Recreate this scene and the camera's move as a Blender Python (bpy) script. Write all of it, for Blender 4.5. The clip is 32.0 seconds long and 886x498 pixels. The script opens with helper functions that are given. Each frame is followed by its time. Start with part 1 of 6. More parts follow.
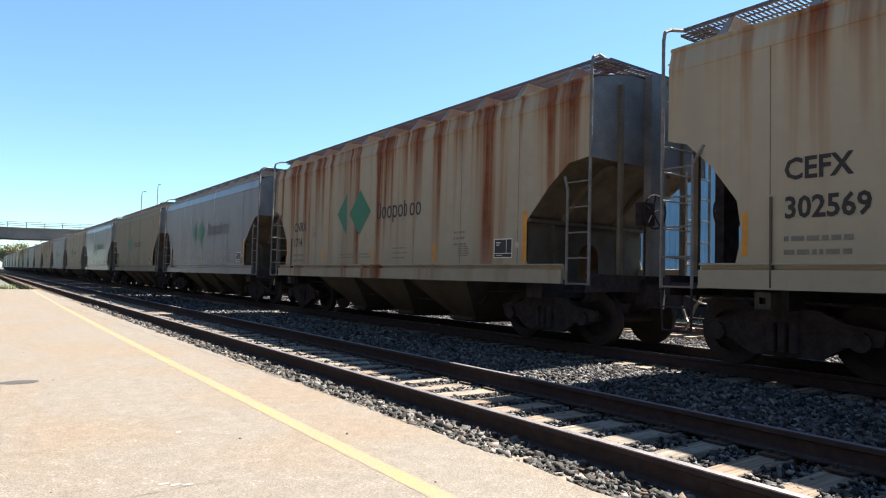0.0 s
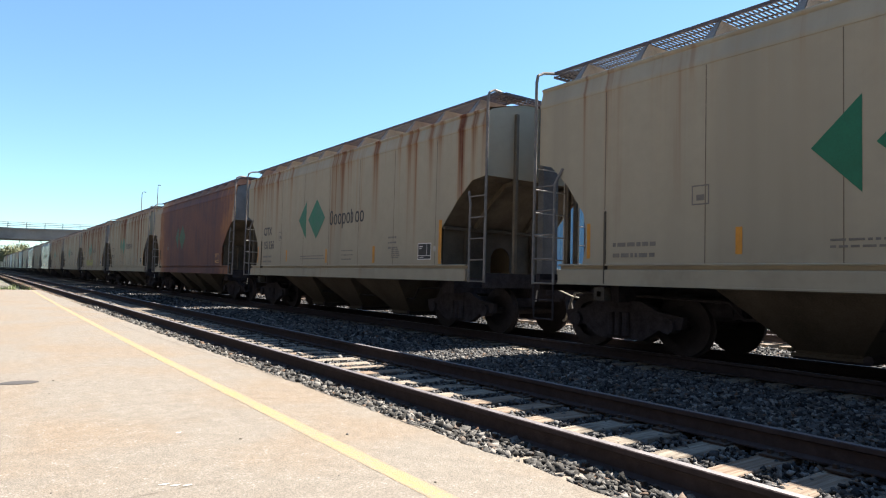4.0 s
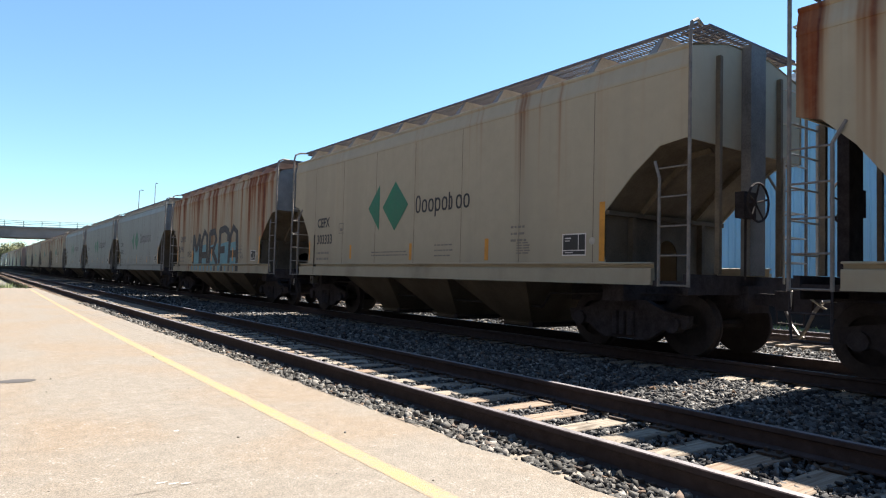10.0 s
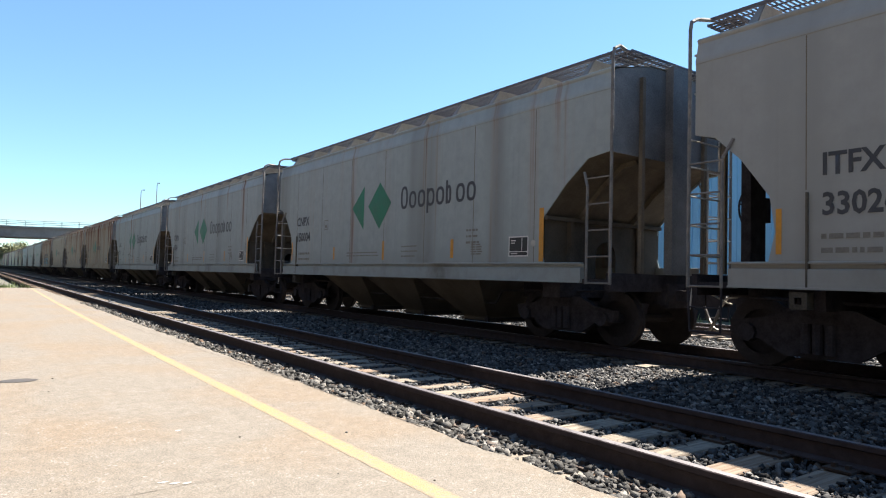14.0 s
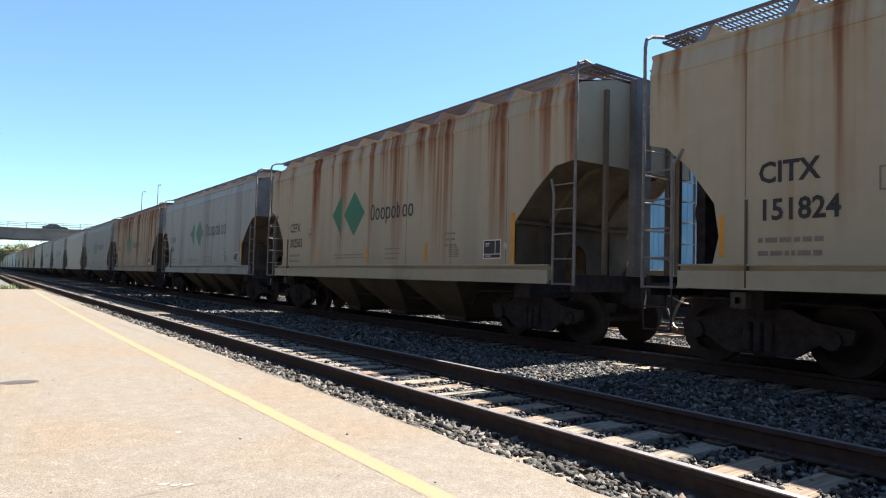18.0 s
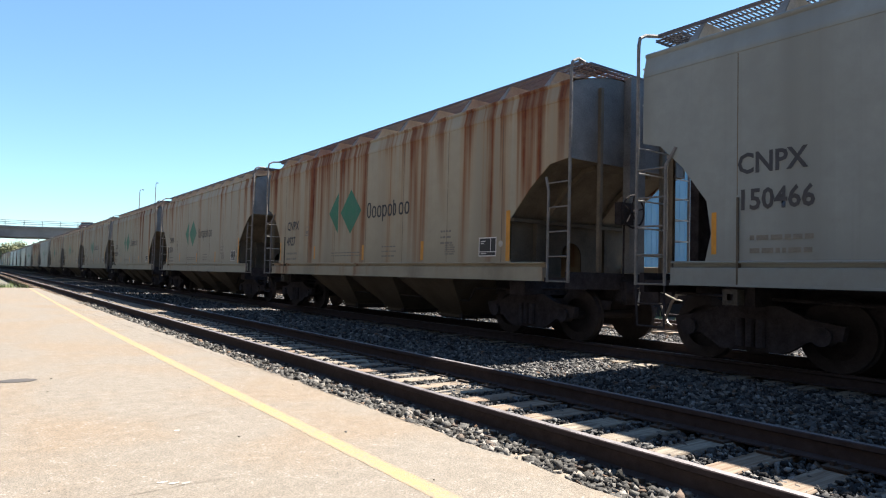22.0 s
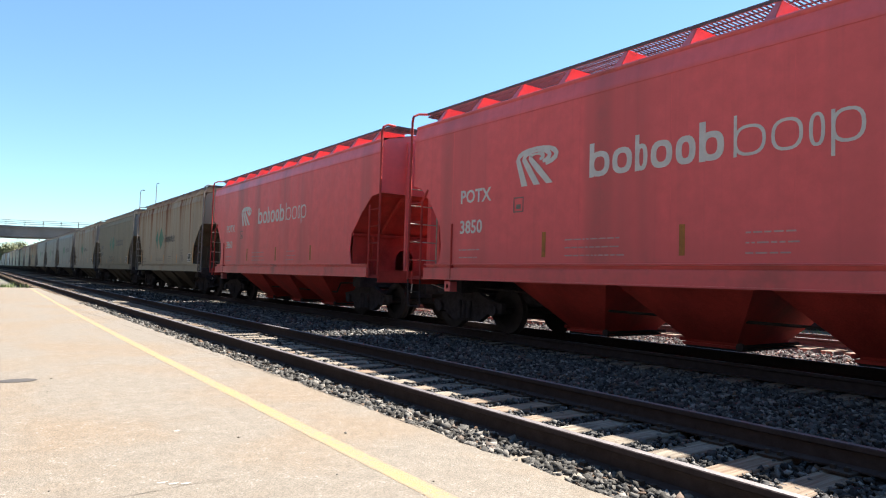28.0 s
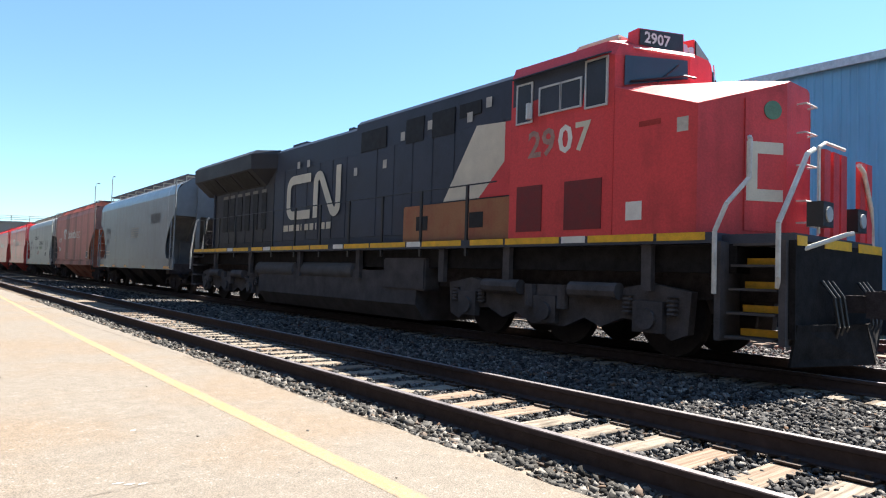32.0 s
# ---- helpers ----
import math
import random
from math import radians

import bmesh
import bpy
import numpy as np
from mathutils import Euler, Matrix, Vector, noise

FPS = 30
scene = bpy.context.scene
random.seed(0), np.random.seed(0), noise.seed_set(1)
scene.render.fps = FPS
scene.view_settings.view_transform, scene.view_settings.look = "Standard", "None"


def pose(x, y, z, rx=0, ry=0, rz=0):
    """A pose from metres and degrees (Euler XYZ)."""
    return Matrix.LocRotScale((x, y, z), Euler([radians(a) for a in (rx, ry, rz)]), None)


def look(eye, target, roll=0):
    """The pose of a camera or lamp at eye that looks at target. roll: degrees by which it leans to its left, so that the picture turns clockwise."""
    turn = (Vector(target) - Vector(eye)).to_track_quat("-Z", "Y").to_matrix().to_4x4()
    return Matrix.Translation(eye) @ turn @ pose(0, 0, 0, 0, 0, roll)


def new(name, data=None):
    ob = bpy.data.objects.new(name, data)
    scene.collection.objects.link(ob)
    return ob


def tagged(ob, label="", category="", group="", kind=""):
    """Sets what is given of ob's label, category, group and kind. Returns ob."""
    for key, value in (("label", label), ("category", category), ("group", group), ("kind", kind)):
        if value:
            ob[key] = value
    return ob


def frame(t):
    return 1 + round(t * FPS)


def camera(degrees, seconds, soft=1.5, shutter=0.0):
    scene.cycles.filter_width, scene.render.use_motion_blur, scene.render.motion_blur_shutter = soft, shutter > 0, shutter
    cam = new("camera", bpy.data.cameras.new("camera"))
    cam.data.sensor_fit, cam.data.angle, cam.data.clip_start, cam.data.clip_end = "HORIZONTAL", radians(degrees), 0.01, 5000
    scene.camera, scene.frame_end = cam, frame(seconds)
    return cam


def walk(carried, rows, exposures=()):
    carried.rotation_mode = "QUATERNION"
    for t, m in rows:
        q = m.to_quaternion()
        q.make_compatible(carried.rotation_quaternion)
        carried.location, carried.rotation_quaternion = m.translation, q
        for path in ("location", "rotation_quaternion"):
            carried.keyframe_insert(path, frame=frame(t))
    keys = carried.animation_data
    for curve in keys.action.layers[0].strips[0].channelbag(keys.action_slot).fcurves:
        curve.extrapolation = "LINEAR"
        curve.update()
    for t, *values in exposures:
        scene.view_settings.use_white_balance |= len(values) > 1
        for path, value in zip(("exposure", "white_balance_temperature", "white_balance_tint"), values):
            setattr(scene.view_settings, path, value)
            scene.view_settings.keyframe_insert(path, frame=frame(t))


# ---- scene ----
CAM_H = 1.069
ROWS = (
    (0.0, 92.594, -1.525, -35.811), (3.0, 92.637, -1.538, -35.795), (6.0, 92.560, -1.441, -35.845),
    (7.0, 92.479, -1.466, -35.881), (8.0, 92.423, -1.495, -35.934), (9.0, 92.461, -1.482, -35.979),
    (10.0, 92.487, -1.522, -35.990), (12.0, 92.421, -1.593, -35.943), (13.0, 92.431, -1.503, -35.911),
    (14.0, 92.473, -1.537, -35.868), (16.5, 92.493, -1.560, -35.896), (17.0, 92.568, -1.497, -35.839),
    (18.0, 92.633, -1.581, -35.800), (19.0, 92.634, -1.525, -35.777), (20.0, 92.549, -1.548, -35.830),
    (21.0, 92.443, -1.508, -35.898), (22.0, 92.431, -1.477, -35.951), (23.0, 92.449, -1.506, -35.945),
    (25.0, 92.450, -1.509, -35.956), (27.5, 92.503, -1.634, -35.938), (28.0, 92.549, -1.673, -35.922),
    (29.0, 92.589, -1.681, -35.941), (29.5, 92.559, -1.736, -36.375), (30.0, 92.533, -1.792, -37.194),
    (30.5, 92.428, -1.768, -37.932), (31.0, 92.356, -1.753, -38.516), (31.5, 92.328, -1.796, -38.878),
    (32.0, 92.351, -1.817, -39.100))
cam = camera(68.55, 32.0, soft=1.15)
walk(cam, [(t, pose(0, 0, CAM_H, rx, ry, rz)) for t, rx, ry, rz in ROWS], exposures=[(0, 2.0), (29, 2.0), (30.8, 2.04), (32, 2.09)])

# ---- light: clear sky, high sun on the far side of the train ----
SUN_WAY = Vector((-1.0, -0.06, -1.31)).normalized()
world = bpy.data.worlds.new("sky")
scene.world = world
world.use_nodes = True
sky = world.node_tree.nodes.new("ShaderNodeTexSky")
sky.sky_type = "NISHITA"
sky.sun_disc = False
sky.sun_elevation = math.asin(-SUN_WAY.z)
sky.sun_rotation = math.atan2(-SUN_WAY.x, -SUN_WAY.y)
sky.air_density, sky.dust_density, sky.ozone_density = 1.0, 0.08, 1.6
back = world.node_tree.nodes["Background"]
tint = world.node_tree.nodes.new("ShaderNodeVectorMath")
tint.operation = "MULTIPLY_ADD"
tint.inputs[1].default_value = (0.70, 0.88, 0.95)
tint.inputs[2].default_value = (0.26, 0.50, 0.85)
world.node_tree.links.new(sky.outputs[0], tint.inputs[0])
world.node_tree.links.new(tint.outputs[0], back.inputs[0])
back.inputs[1].default_value = 0.05
sun_lamp = bpy.data.lights.new("sun", "SUN")
sun_lamp.energy, sun_lamp.angle, sun_lamp.color = 4.8, radians(0.53), (1.0, 0.93, 0.82)
sun = new("sun", sun_lamp)
sun.matrix_world = look((0, 0, 60), Vector((0, 0, 60)) + SUN_WAY)


# ---- materials ----
def node(nt, kind, ins=None, **props):
    n = nt.nodes.new("ShaderNode" + kind)
    if "operation" in props:
        n.operation = props["operation"]
    if "use_clamp" in props:
        n.use_clamp = props["use_clamp"]
    if "data_type" in props:
        n.data_type, n.blend_type = props["data_type"], props["blend_type"]
    if "feature" in props:
        n.feature = props["feature"]
    for k, v in (ins or {}).items():
        if isinstance(v, bpy.types.NodeSocket):
            nt.links.new(v, n.inputs[k])
        else:
            n.inputs[k].default_value = v
    return n


def calc(nt, op, a, b=0.0, c=None, clamp=False):
    ins = {0: a, 1: b}
    if c is not None:
        ins[2] = c
    return node(nt, "Math", ins, operation=op, use_clamp=clamp).outputs[0]


def blend(nt, fac, a, b, how="MIX"):
    def four(v):
        return (*v, 1.0) if isinstance(v, tuple) and len(v) == 3 else v
    return node(nt, "Mix", {0: fac, 6: four(a), 7: four(b)}, data_type="RGBA", blend_type=how).outputs[2]


def span(nt, v, lo, hi, a=0.0, b=1.0):
    return node(nt, "MapRange", {0: v, 1: lo, 2: hi, 3: a, 4: b}).outputs[0]


def grain(nt, vec, scale, detail=3.0, rough=0.6):
    return node(nt, "TexNoise", {"Vector": vec, "Scale": scale, "Detail": detail, "Roughness": rough}).outputs[0]


def stretch(nt, vec, s, off=None):
    v = node(nt, "VectorMath", {0: vec, 1: s}, operation="MULTIPLY").outputs[0]
    if off is not None:
        v = node(nt, "VectorMath", {0: v, 1: off}, operation="ADD").outputs[0]
    return v


def fresh(name):
    m = bpy.data.materials.new(name)
    m.use_nodes = True
    nt = m.node_tree
    return m, nt, nt.nodes["Principled BSDF"], node(nt, "TexCoord").outputs["Object"]


def finish(nt, bsdf, color, rough=0.6, metal=0.0, height=None, depth=0.01, strength=1.0):
    for key, v in (("Base Color", color), ("Roughness", rough), ("Metallic", metal)):
        if isinstance(v, bpy.types.NodeSocket):
            nt.links.new(v, bsdf.inputs[key])
        else:
            bsdf.inputs[key].default_value = (*v, 1.0) if isinstance(v, tuple) else v
    if height is not None:
        b = node(nt, "Bump", {"Height": height, "Distance": depth, "Strength": strength})
        nt.links.new(b.outputs[0], bsdf.inputs["Normal"])


def plain(name, color, rough=0.6, metal=0.0, vary=0.25, scale=6.0, bump=0.004, fine=40.0, spec=0.5):
    """Painted or raw surface with blotches and fine grain."""
    m, nt, bsdf, vec = fresh(name)
    a, b = grain(nt, vec, scale), grain(nt, vec, fine, 2.0)
    f = calc(nt, "ADD", calc(nt, "MULTIPLY", a, 0.7), calc(nt, "MULTIPLY", b, 0.3))
    k = span(nt, f, 0.3, 0.7, 1.0 - vary, 1.0 + vary)
    col = node(nt, "VectorMath", {0: color, 1: k}, operation="MULTIPLY").outputs[0]
    finish(nt, bsdf, col, span(nt, a, 0.3, 0.7, max(rough - 0.1, 0.05), min(rough + 0.1, 1.0)), metal, b, bump)
    bsdf.inputs["Specular IOR Level"].default_value = spec
    return m


def car_paint(name, base, rust=0.5, dirt=0.4, rough=0.72, reach=2.4, gloss=0.14):
    """Weathered car paint: rust runs from the roof edge, washed dirt, a darker foot, faint dents."""
    m, nt, bsdf, vec = fresh(name)
    rnd = node(nt, "ObjectInfo").outputs["Random"]
    off = node(nt, "CombineXYZ", {0: calc(nt, "MULTIPLY", rnd, 37.0), 1: calc(nt, "MULTIPLY", rnd, 211.0)}).outputs[0]
    z = node(nt, "SeparateXYZ", {0: vec}).outputs[2]
    wide = grain(nt, stretch(nt, vec, (0.0, 1.1, 0.03), off), 1.0, 2.0, 0.5)
    runs = grain(nt, stretch(nt, vec, (0.0, 2.7, 0.07), off), 1.0, 3.0, 0.6)
    thin = grain(nt, stretch(nt, vec, (0.0, 11.0, 0.22), off), 1.0, 2.0, 0.6)
    mott = grain(nt, stretch(nt, vec, (2.0, 2.0, 2.0), off), 2.0, 5.0, 0.65)
    low = calc(nt, "SUBTRACT", 4.5, calc(nt, "MULTIPLY", span(nt, wide, 0.25, 0.75, 0.15, 1.45), reach))
    fade = span(nt, calc(nt, "SUBTRACT", z, low), -0.5, 1.6, 0.0, 1.0)
    s = calc(nt, "ADD", calc(nt, "MULTIPLY", runs, 0.80), calc(nt, "ADD", calc(nt, "MULTIPLY", thin, 0.11), calc(nt, "MULTIPLY", wide, 0.20)))
    s = calc(nt, "ADD", s, span(nt, z, 3.4, 4.4, 0.0, 0.05 * rust))
    cut = 0.75 - 0.18 * rust
    runs_m = calc(nt, "MULTIPLY", span(nt, s, cut - 0.02, cut + 0.10), fade, clamp=True)
    runs_m = calc(nt, "MULTIPLY", runs_m, span(nt, mott, 0.2, 0.6, 0.7, 1.0), clamp=True)
    k = span(nt, mott, 0.25, 0.75, 1.0 - 0.13 * dirt, 1.0 + 0.10 * dirt)
    paint = node(nt, "VectorMath", {0: base, 1: k}, operation="MULTIPLY").outputs[0]
    band = grain(nt, stretch(nt, vec, (0.0, 0.75, 0.05), node(nt, "VectorMath", {0: off, 1: (9.0, 5.0, 3.0)}, operation="ADD").outputs[0]), 1.0, 3.0, 0.5)
    grime = calc(nt, "MULTIPLY", span(nt, band, 0.53 if dirt < 1 else 0.46, 0.72 if dirt < 1 else 0.60, 0.0, 0.62 * dirt), span(nt, mott, 0.25, 0.6, 0.45, 1.0), clamp=True)
    paint = blend(nt, grime, paint, (0.115, 0.105, 0.09))
    paint = blend(nt, span(nt, thin, 0.56, 0.78, 0.0, 0.10 * dirt), paint, (0.10, 0.085, 0.07))
    # dark brown mixed in towards the bottom, broken by the mottle
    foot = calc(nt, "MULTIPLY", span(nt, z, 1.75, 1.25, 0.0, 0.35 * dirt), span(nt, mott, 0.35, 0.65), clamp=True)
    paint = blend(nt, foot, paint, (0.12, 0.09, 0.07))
    hue = blend(nt, span(nt, thin, 0.35, 0.65), (0.10, 0.026, 0.018), (0.23, 0.075, 0.032))
    halo = calc(nt, "MULTIPLY", span(nt, s, cut - 0.1, cut + 0.05, 0.0, 0.5 * min(1.0, rust * 1.3)), fade, clamp=True)
    paint = blend(nt, halo, paint, (0.40, 0.225, 0.095))
    crease = calc(nt, "MULTIPLY", span(nt, calc(nt, "ABSOLUTE", calc(nt, "SUBTRACT", z, 4.03)), 0.18, 0.0), span(nt, s, cut - 0.05, cut + 0.04, 0.0, 0.45 * min(1.0, rust)), clamp=True)
    paint = blend(nt, crease, paint, (0.34, 0.17, 0.065))
    col = blend(nt, runs_m, paint, hue)
    bsdf.inputs["Specular IOR Level"].default_value = gloss
    dents = grain(nt, stretch(nt, vec, (0.5, 0.85, 0.5), off), 1.3, 2.0)
    finish(nt, bsdf, col, span(nt, runs_m, 0.0, 1.0, rough, 0.85), 0.0, calc(nt, "ADD", dents, calc(nt, "MULTIPLY", mott, 0.03)), 0.05, 0.6)
    return m


def weathered_paint(name, base, wear, share=0.55):
    """Locomotive paint with blotches and vertical streaks of another colour."""
    m, nt, bsdf, vec = fresh(name)
    blot = grain(nt, vec, 0.9, 4.0, 0.6)
    runs = grain(nt, stretch(nt, vec, (3.5, 3.5, 0.35)), 1.0, 3.0, 0.6)
    fine = grain(nt, vec, 35.0, 2.0)
    f = calc(nt, "ADD", calc(nt, "MULTIPLY", blot, 0.65), calc(nt, "MULTIPLY", runs, 0.35))
    col = blend(nt, span(nt, f, share - 0.1, share + 0.14, 0.0, 0.75), base, wear)
    col = node(nt, "VectorMath", {0: col, 1: span(nt, fine, 0.3, 0.7, 0.9, 1.1)}, operation="MULTIPLY").outputs[0]
    finish(nt, bsdf, col, span(nt, f, 0.35, 0.65, 0.42, 0.65), 0.0, fine, 0.003)
    bsdf.inputs["Specular IOR Level"].default_value = 0.35
    return m


def rusted_paint(name):
    m, nt, bsdf, vec = fresh(name)
    a = grain(nt, vec, 0.55, 4.0, 0.6)
    b = grain(nt, vec, 5.0, 6.0, 0.7)
    runs = grain(nt, stretch(nt, vec, (0.0, 3.0, 0.3)), 1.0, 3.0)
    y = node(nt, "SeparateXYZ", {0: vec}).outputs[1]
    ends = span(nt, calc(nt, "ABSOLUTE", calc(nt, "ADD", y, 0.4)), 3.9, 6.2, 0.0, 0.34)
    f = calc(nt, "ADD", calc(nt, "MULTIPLY", a, 0.6), calc(nt, "ADD", calc(nt, "MULTIPLY", runs, 0.35), ends))
    f = calc(nt, "ADD", f, calc(nt, "MULTIPLY", b, 0.12))
    col = blend(nt, span(nt, f, 0.46, 0.6), (0.095, 0.048, 0.050), (0.155, 0.066, 0.050))
    col = blend(nt, span(nt, f, 0.64, 0.76), col, (0.30, 0.13, 0.055))
    col = blend(nt, span(nt, f, 0.78, 0.88), col, (0.42, 0.35, 0.25))
    finish(nt, bsdf, col, 0.75, 0.0, b, 0.01)
    return m


def concrete_mat(name, color, stain, scale=0.5, speck=1.0, chip=1.0):
    m, nt, bsdf, vec = fresh(name)
    big = grain(nt, vec, scale, 4.0, 0.6)
    mid = grain(nt, vec, 7.0, 4.0, 0.65)
    fine = grain(nt, vec, 130.0, 2.0, 0.7)
    dots = node(nt, "TexVoronoi", {"Vector": vec, "Scale": 85.0}).outputs["Distance"]
    col = blend(nt, span(nt, big, 0.44, 0.60, 0.0, 0.85), color, stain)
    k = calc(nt, "ADD", span(nt, mid, 0.3, 0.7, -0.09, 0.09), span(nt, fine, 0.3, 0.7, 1.0 - 0.22 * speck, 1.0 + 0.22 * speck))
    col = node(nt, "VectorMath", {0: col, 1: k}, operation="MULTIPLY").outputs[0]
    col = blend(nt, calc(nt, "MULTIPLY", span(nt, dots, 0.30, 0.10), span(nt, fine, 0.46, 0.60), clamp=True), col, tuple(v * chip for v in (0.22, 0.17, 0.13)))
    lime = node(nt, "TexVoronoi", {"Vector": vec, "Scale": 40.0}).outputs["Distance"]
    col = blend(nt, calc(nt, "MULTIPLY", span(nt, lime, 0.36, 0.16, 0.0, min(0.9, 0.6 * speck)), span(nt, mid, 0.46, 0.62), clamp=True), col, tuple(v * chip for v in (0.82, 0.78, 0.72)))
    h = calc(nt, "ADD", calc(nt, "MULTIPLY", fine, 0.5), calc(nt, "MULTIPLY", mid, 0.25))
    finish(nt, bsdf, col, 0.9, 0.0, h, 0.006)
    return m


def stone_mat(name, dark, light, pale=(0.42, 0.40, 0.38)):
    m, nt, bsdf, vec = fresh(name)
    rnd = node(nt, "NewGeometry").outputs["Random Per Island"]
    n = grain(nt, vec, 60.0, 3.0)
    col = blend(nt, span(nt, rnd, 0.1, 0.95), dark, light)
    col = blend(nt, span(nt, calc(nt, "FRACT", calc(nt, "MULTIPLY", rnd, 7.31)), 0.80, 0.96), col, pale)
    col = blend(nt, span(nt, rnd, 0.95, 0.99), col, (0.13, 0.085, 0.06))
    k = span(nt, n, 0.3, 0.7, 0.7, 1.25)
    col = node(nt, "VectorMath", {0: col, 1: k}, operation="MULTIPLY").outputs[0]
    finish(nt, bsdf, col, 0.9, 0.0, n, 0.004)
    bsdf.inputs["Specular IOR Level"].default_value = 0.06
    return m


def ballast_bed_mat(name):
    m, nt, bsdf, vec = fresh(name)
    v = node(nt, "TexVoronoi", {"Vector": vec, "Scale": 20.0})
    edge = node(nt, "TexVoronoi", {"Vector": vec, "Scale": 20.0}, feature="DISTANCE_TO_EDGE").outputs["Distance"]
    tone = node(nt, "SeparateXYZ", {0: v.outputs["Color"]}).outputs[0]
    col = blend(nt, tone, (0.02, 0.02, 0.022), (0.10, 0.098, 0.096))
    # shade in the gaps between stones painted as near-black cell edges
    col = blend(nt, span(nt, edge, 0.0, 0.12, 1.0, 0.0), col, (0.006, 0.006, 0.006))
    bsdf.inputs["Specular IOR Level"].default_value = 0.05
    h = calc(nt, "ADD", span(nt, edge, 0.0, 0.35), calc(nt, "MULTIPLY", tone, 0.8))
    finish(nt, bsdf, col, 0.8, 0.0, h, 0.05)
    return m


def wood_mat(name, dark, light):
    m, nt, bsdf, vec = fresh(name)
    rnd = node(nt, "ObjectInfo").outputs["Random"]
    off = node(nt, "CombineXYZ", {0: calc(nt, "MULTIPLY", rnd, 90.0)}).outputs[0]
    g = grain(nt, stretch(nt, vec, (1.2, 30.0, 30.0), off), 1.0, 4.0, 0.65)
    b = grain(nt, stretch(nt, vec, (2.0, 5.0, 5.0), off), 1.0, 3.0)
    col = blend(nt, span(nt, g, 0.35, 0.6), dark, light)
    col = blend(nt, span(nt, rnd, 0.5, 1.0, 0.0, 0.45), col, (0.20, 0.115, 0.072))
    col = blend(nt, span(nt, b, 0.52, 0.72, 0.0, 0.7), col, (0.05, 0.04, 0.033))
    finish(nt, bsdf, col, 0.9, 0.0, g, 0.012)
    bsdf.inputs["Specular IOR Level"].default_value = 0.06
    return m


def worn_line_mat(name, color, under):
    m, nt, bsdf, vec = fresh(name)
    a = grain(nt, vec, 26.0, 5.0, 0.75)
    b = grain(nt, vec, 2.0, 3.0)
    fine = grain(nt, vec, 140.0, 2.0)
    f = calc(nt, "ADD", a, calc(nt, "MULTIPLY", b, 0.35))
    col = blend(nt, span(nt, f, 0.60, 0.80, 0.0, 0.9), color, under)
    col = node(nt, "VectorMath", {0: col, 1: span(nt, fine, 0.3, 0.7, 0.85, 1.15)}, operation="MULTIPLY").outputs[0]
    finish(nt, bsdf, col, 0.8, 0.0, fine, 0.004)
    return m


def siding_mat(name, color):
    m, nt, bsdf, vec = fresh(name)
    a = grain(nt, stretch(nt, vec, (1.0, 1.0, 0.15)), 2.5, 4.0)
    b = grain(nt, vec, 0.3, 2.0)
    k = calc(nt, "ADD", span(nt, a, 0.3, 0.7, -0.08, 0.08), span(nt, b, 0.3, 0.7, 0.9, 1.1))
    col = node(nt, "VectorMath", {0: color, 1: k}, operation="MULTIPLY").outputs[0]
    finish(nt, bsdf, col, 0.45, 0.0, a, 0.004)
    return m


def leaf_mat(name, a, b):
    m, nt, bsdf, vec = fresh(name)
    rnd = node(nt, "NewGeometry").outputs["Random Per Island"]
    col = blend(nt, rnd, a, b)
    finish(nt, bsdf, col, 0.7)
    return m


BEIGE, PALE, GREY, BLUEGREY, OLIVE = (0.43, 0.384, 0.288), (0.41, 0.388, 0.312), (0.296, 0.320, 0.308), (0.215, 0.238, 0.262), (0.31, 0.285, 0.215)
PAINTS = {
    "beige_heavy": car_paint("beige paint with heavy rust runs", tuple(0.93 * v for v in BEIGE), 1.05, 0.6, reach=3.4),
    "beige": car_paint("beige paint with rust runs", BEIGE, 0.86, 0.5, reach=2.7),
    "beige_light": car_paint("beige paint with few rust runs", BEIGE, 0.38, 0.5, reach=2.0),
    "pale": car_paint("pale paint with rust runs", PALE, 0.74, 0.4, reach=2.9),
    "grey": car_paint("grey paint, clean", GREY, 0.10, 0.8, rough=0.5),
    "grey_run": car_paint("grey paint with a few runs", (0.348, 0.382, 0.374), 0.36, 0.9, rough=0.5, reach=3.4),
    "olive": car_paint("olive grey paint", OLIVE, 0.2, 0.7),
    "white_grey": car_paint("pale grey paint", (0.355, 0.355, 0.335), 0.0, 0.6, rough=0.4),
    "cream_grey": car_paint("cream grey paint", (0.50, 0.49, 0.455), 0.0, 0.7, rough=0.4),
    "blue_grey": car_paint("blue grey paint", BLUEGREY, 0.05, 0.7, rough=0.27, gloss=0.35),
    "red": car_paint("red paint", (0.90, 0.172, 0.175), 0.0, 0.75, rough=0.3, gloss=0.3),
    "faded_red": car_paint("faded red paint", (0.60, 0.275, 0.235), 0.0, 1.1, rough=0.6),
    "rusted": rusted_paint("paint rusted through"),
}
M_GRATE = plain("weathered steel grating", (0.12, 0.11, 0.12), 0.7, 0.1, spec=0.2)
M_GUSSET = plain("grey-brown gusset paint", (0.27, 0.235, 0.205), 0.7, 0.0, 0.35, 2.5)
M_STEEL = plain("worn steel", (0.22, 0.20, 0.18), 0.5, 0.5)
M_UNDER = plain("dirty underframe steel", (0.047, 0.041, 0.044), 0.88, 0.0, 0.5, spec=0.08)
M_WHEEL = plain("wheel steel", (0.045, 0.039, 0.040), 0.8, 0.0, 0.35, spec=0.12)
M_GRAB = plain("pale grab iron paint", (0.46, 0.43, 0.38), 0.5)
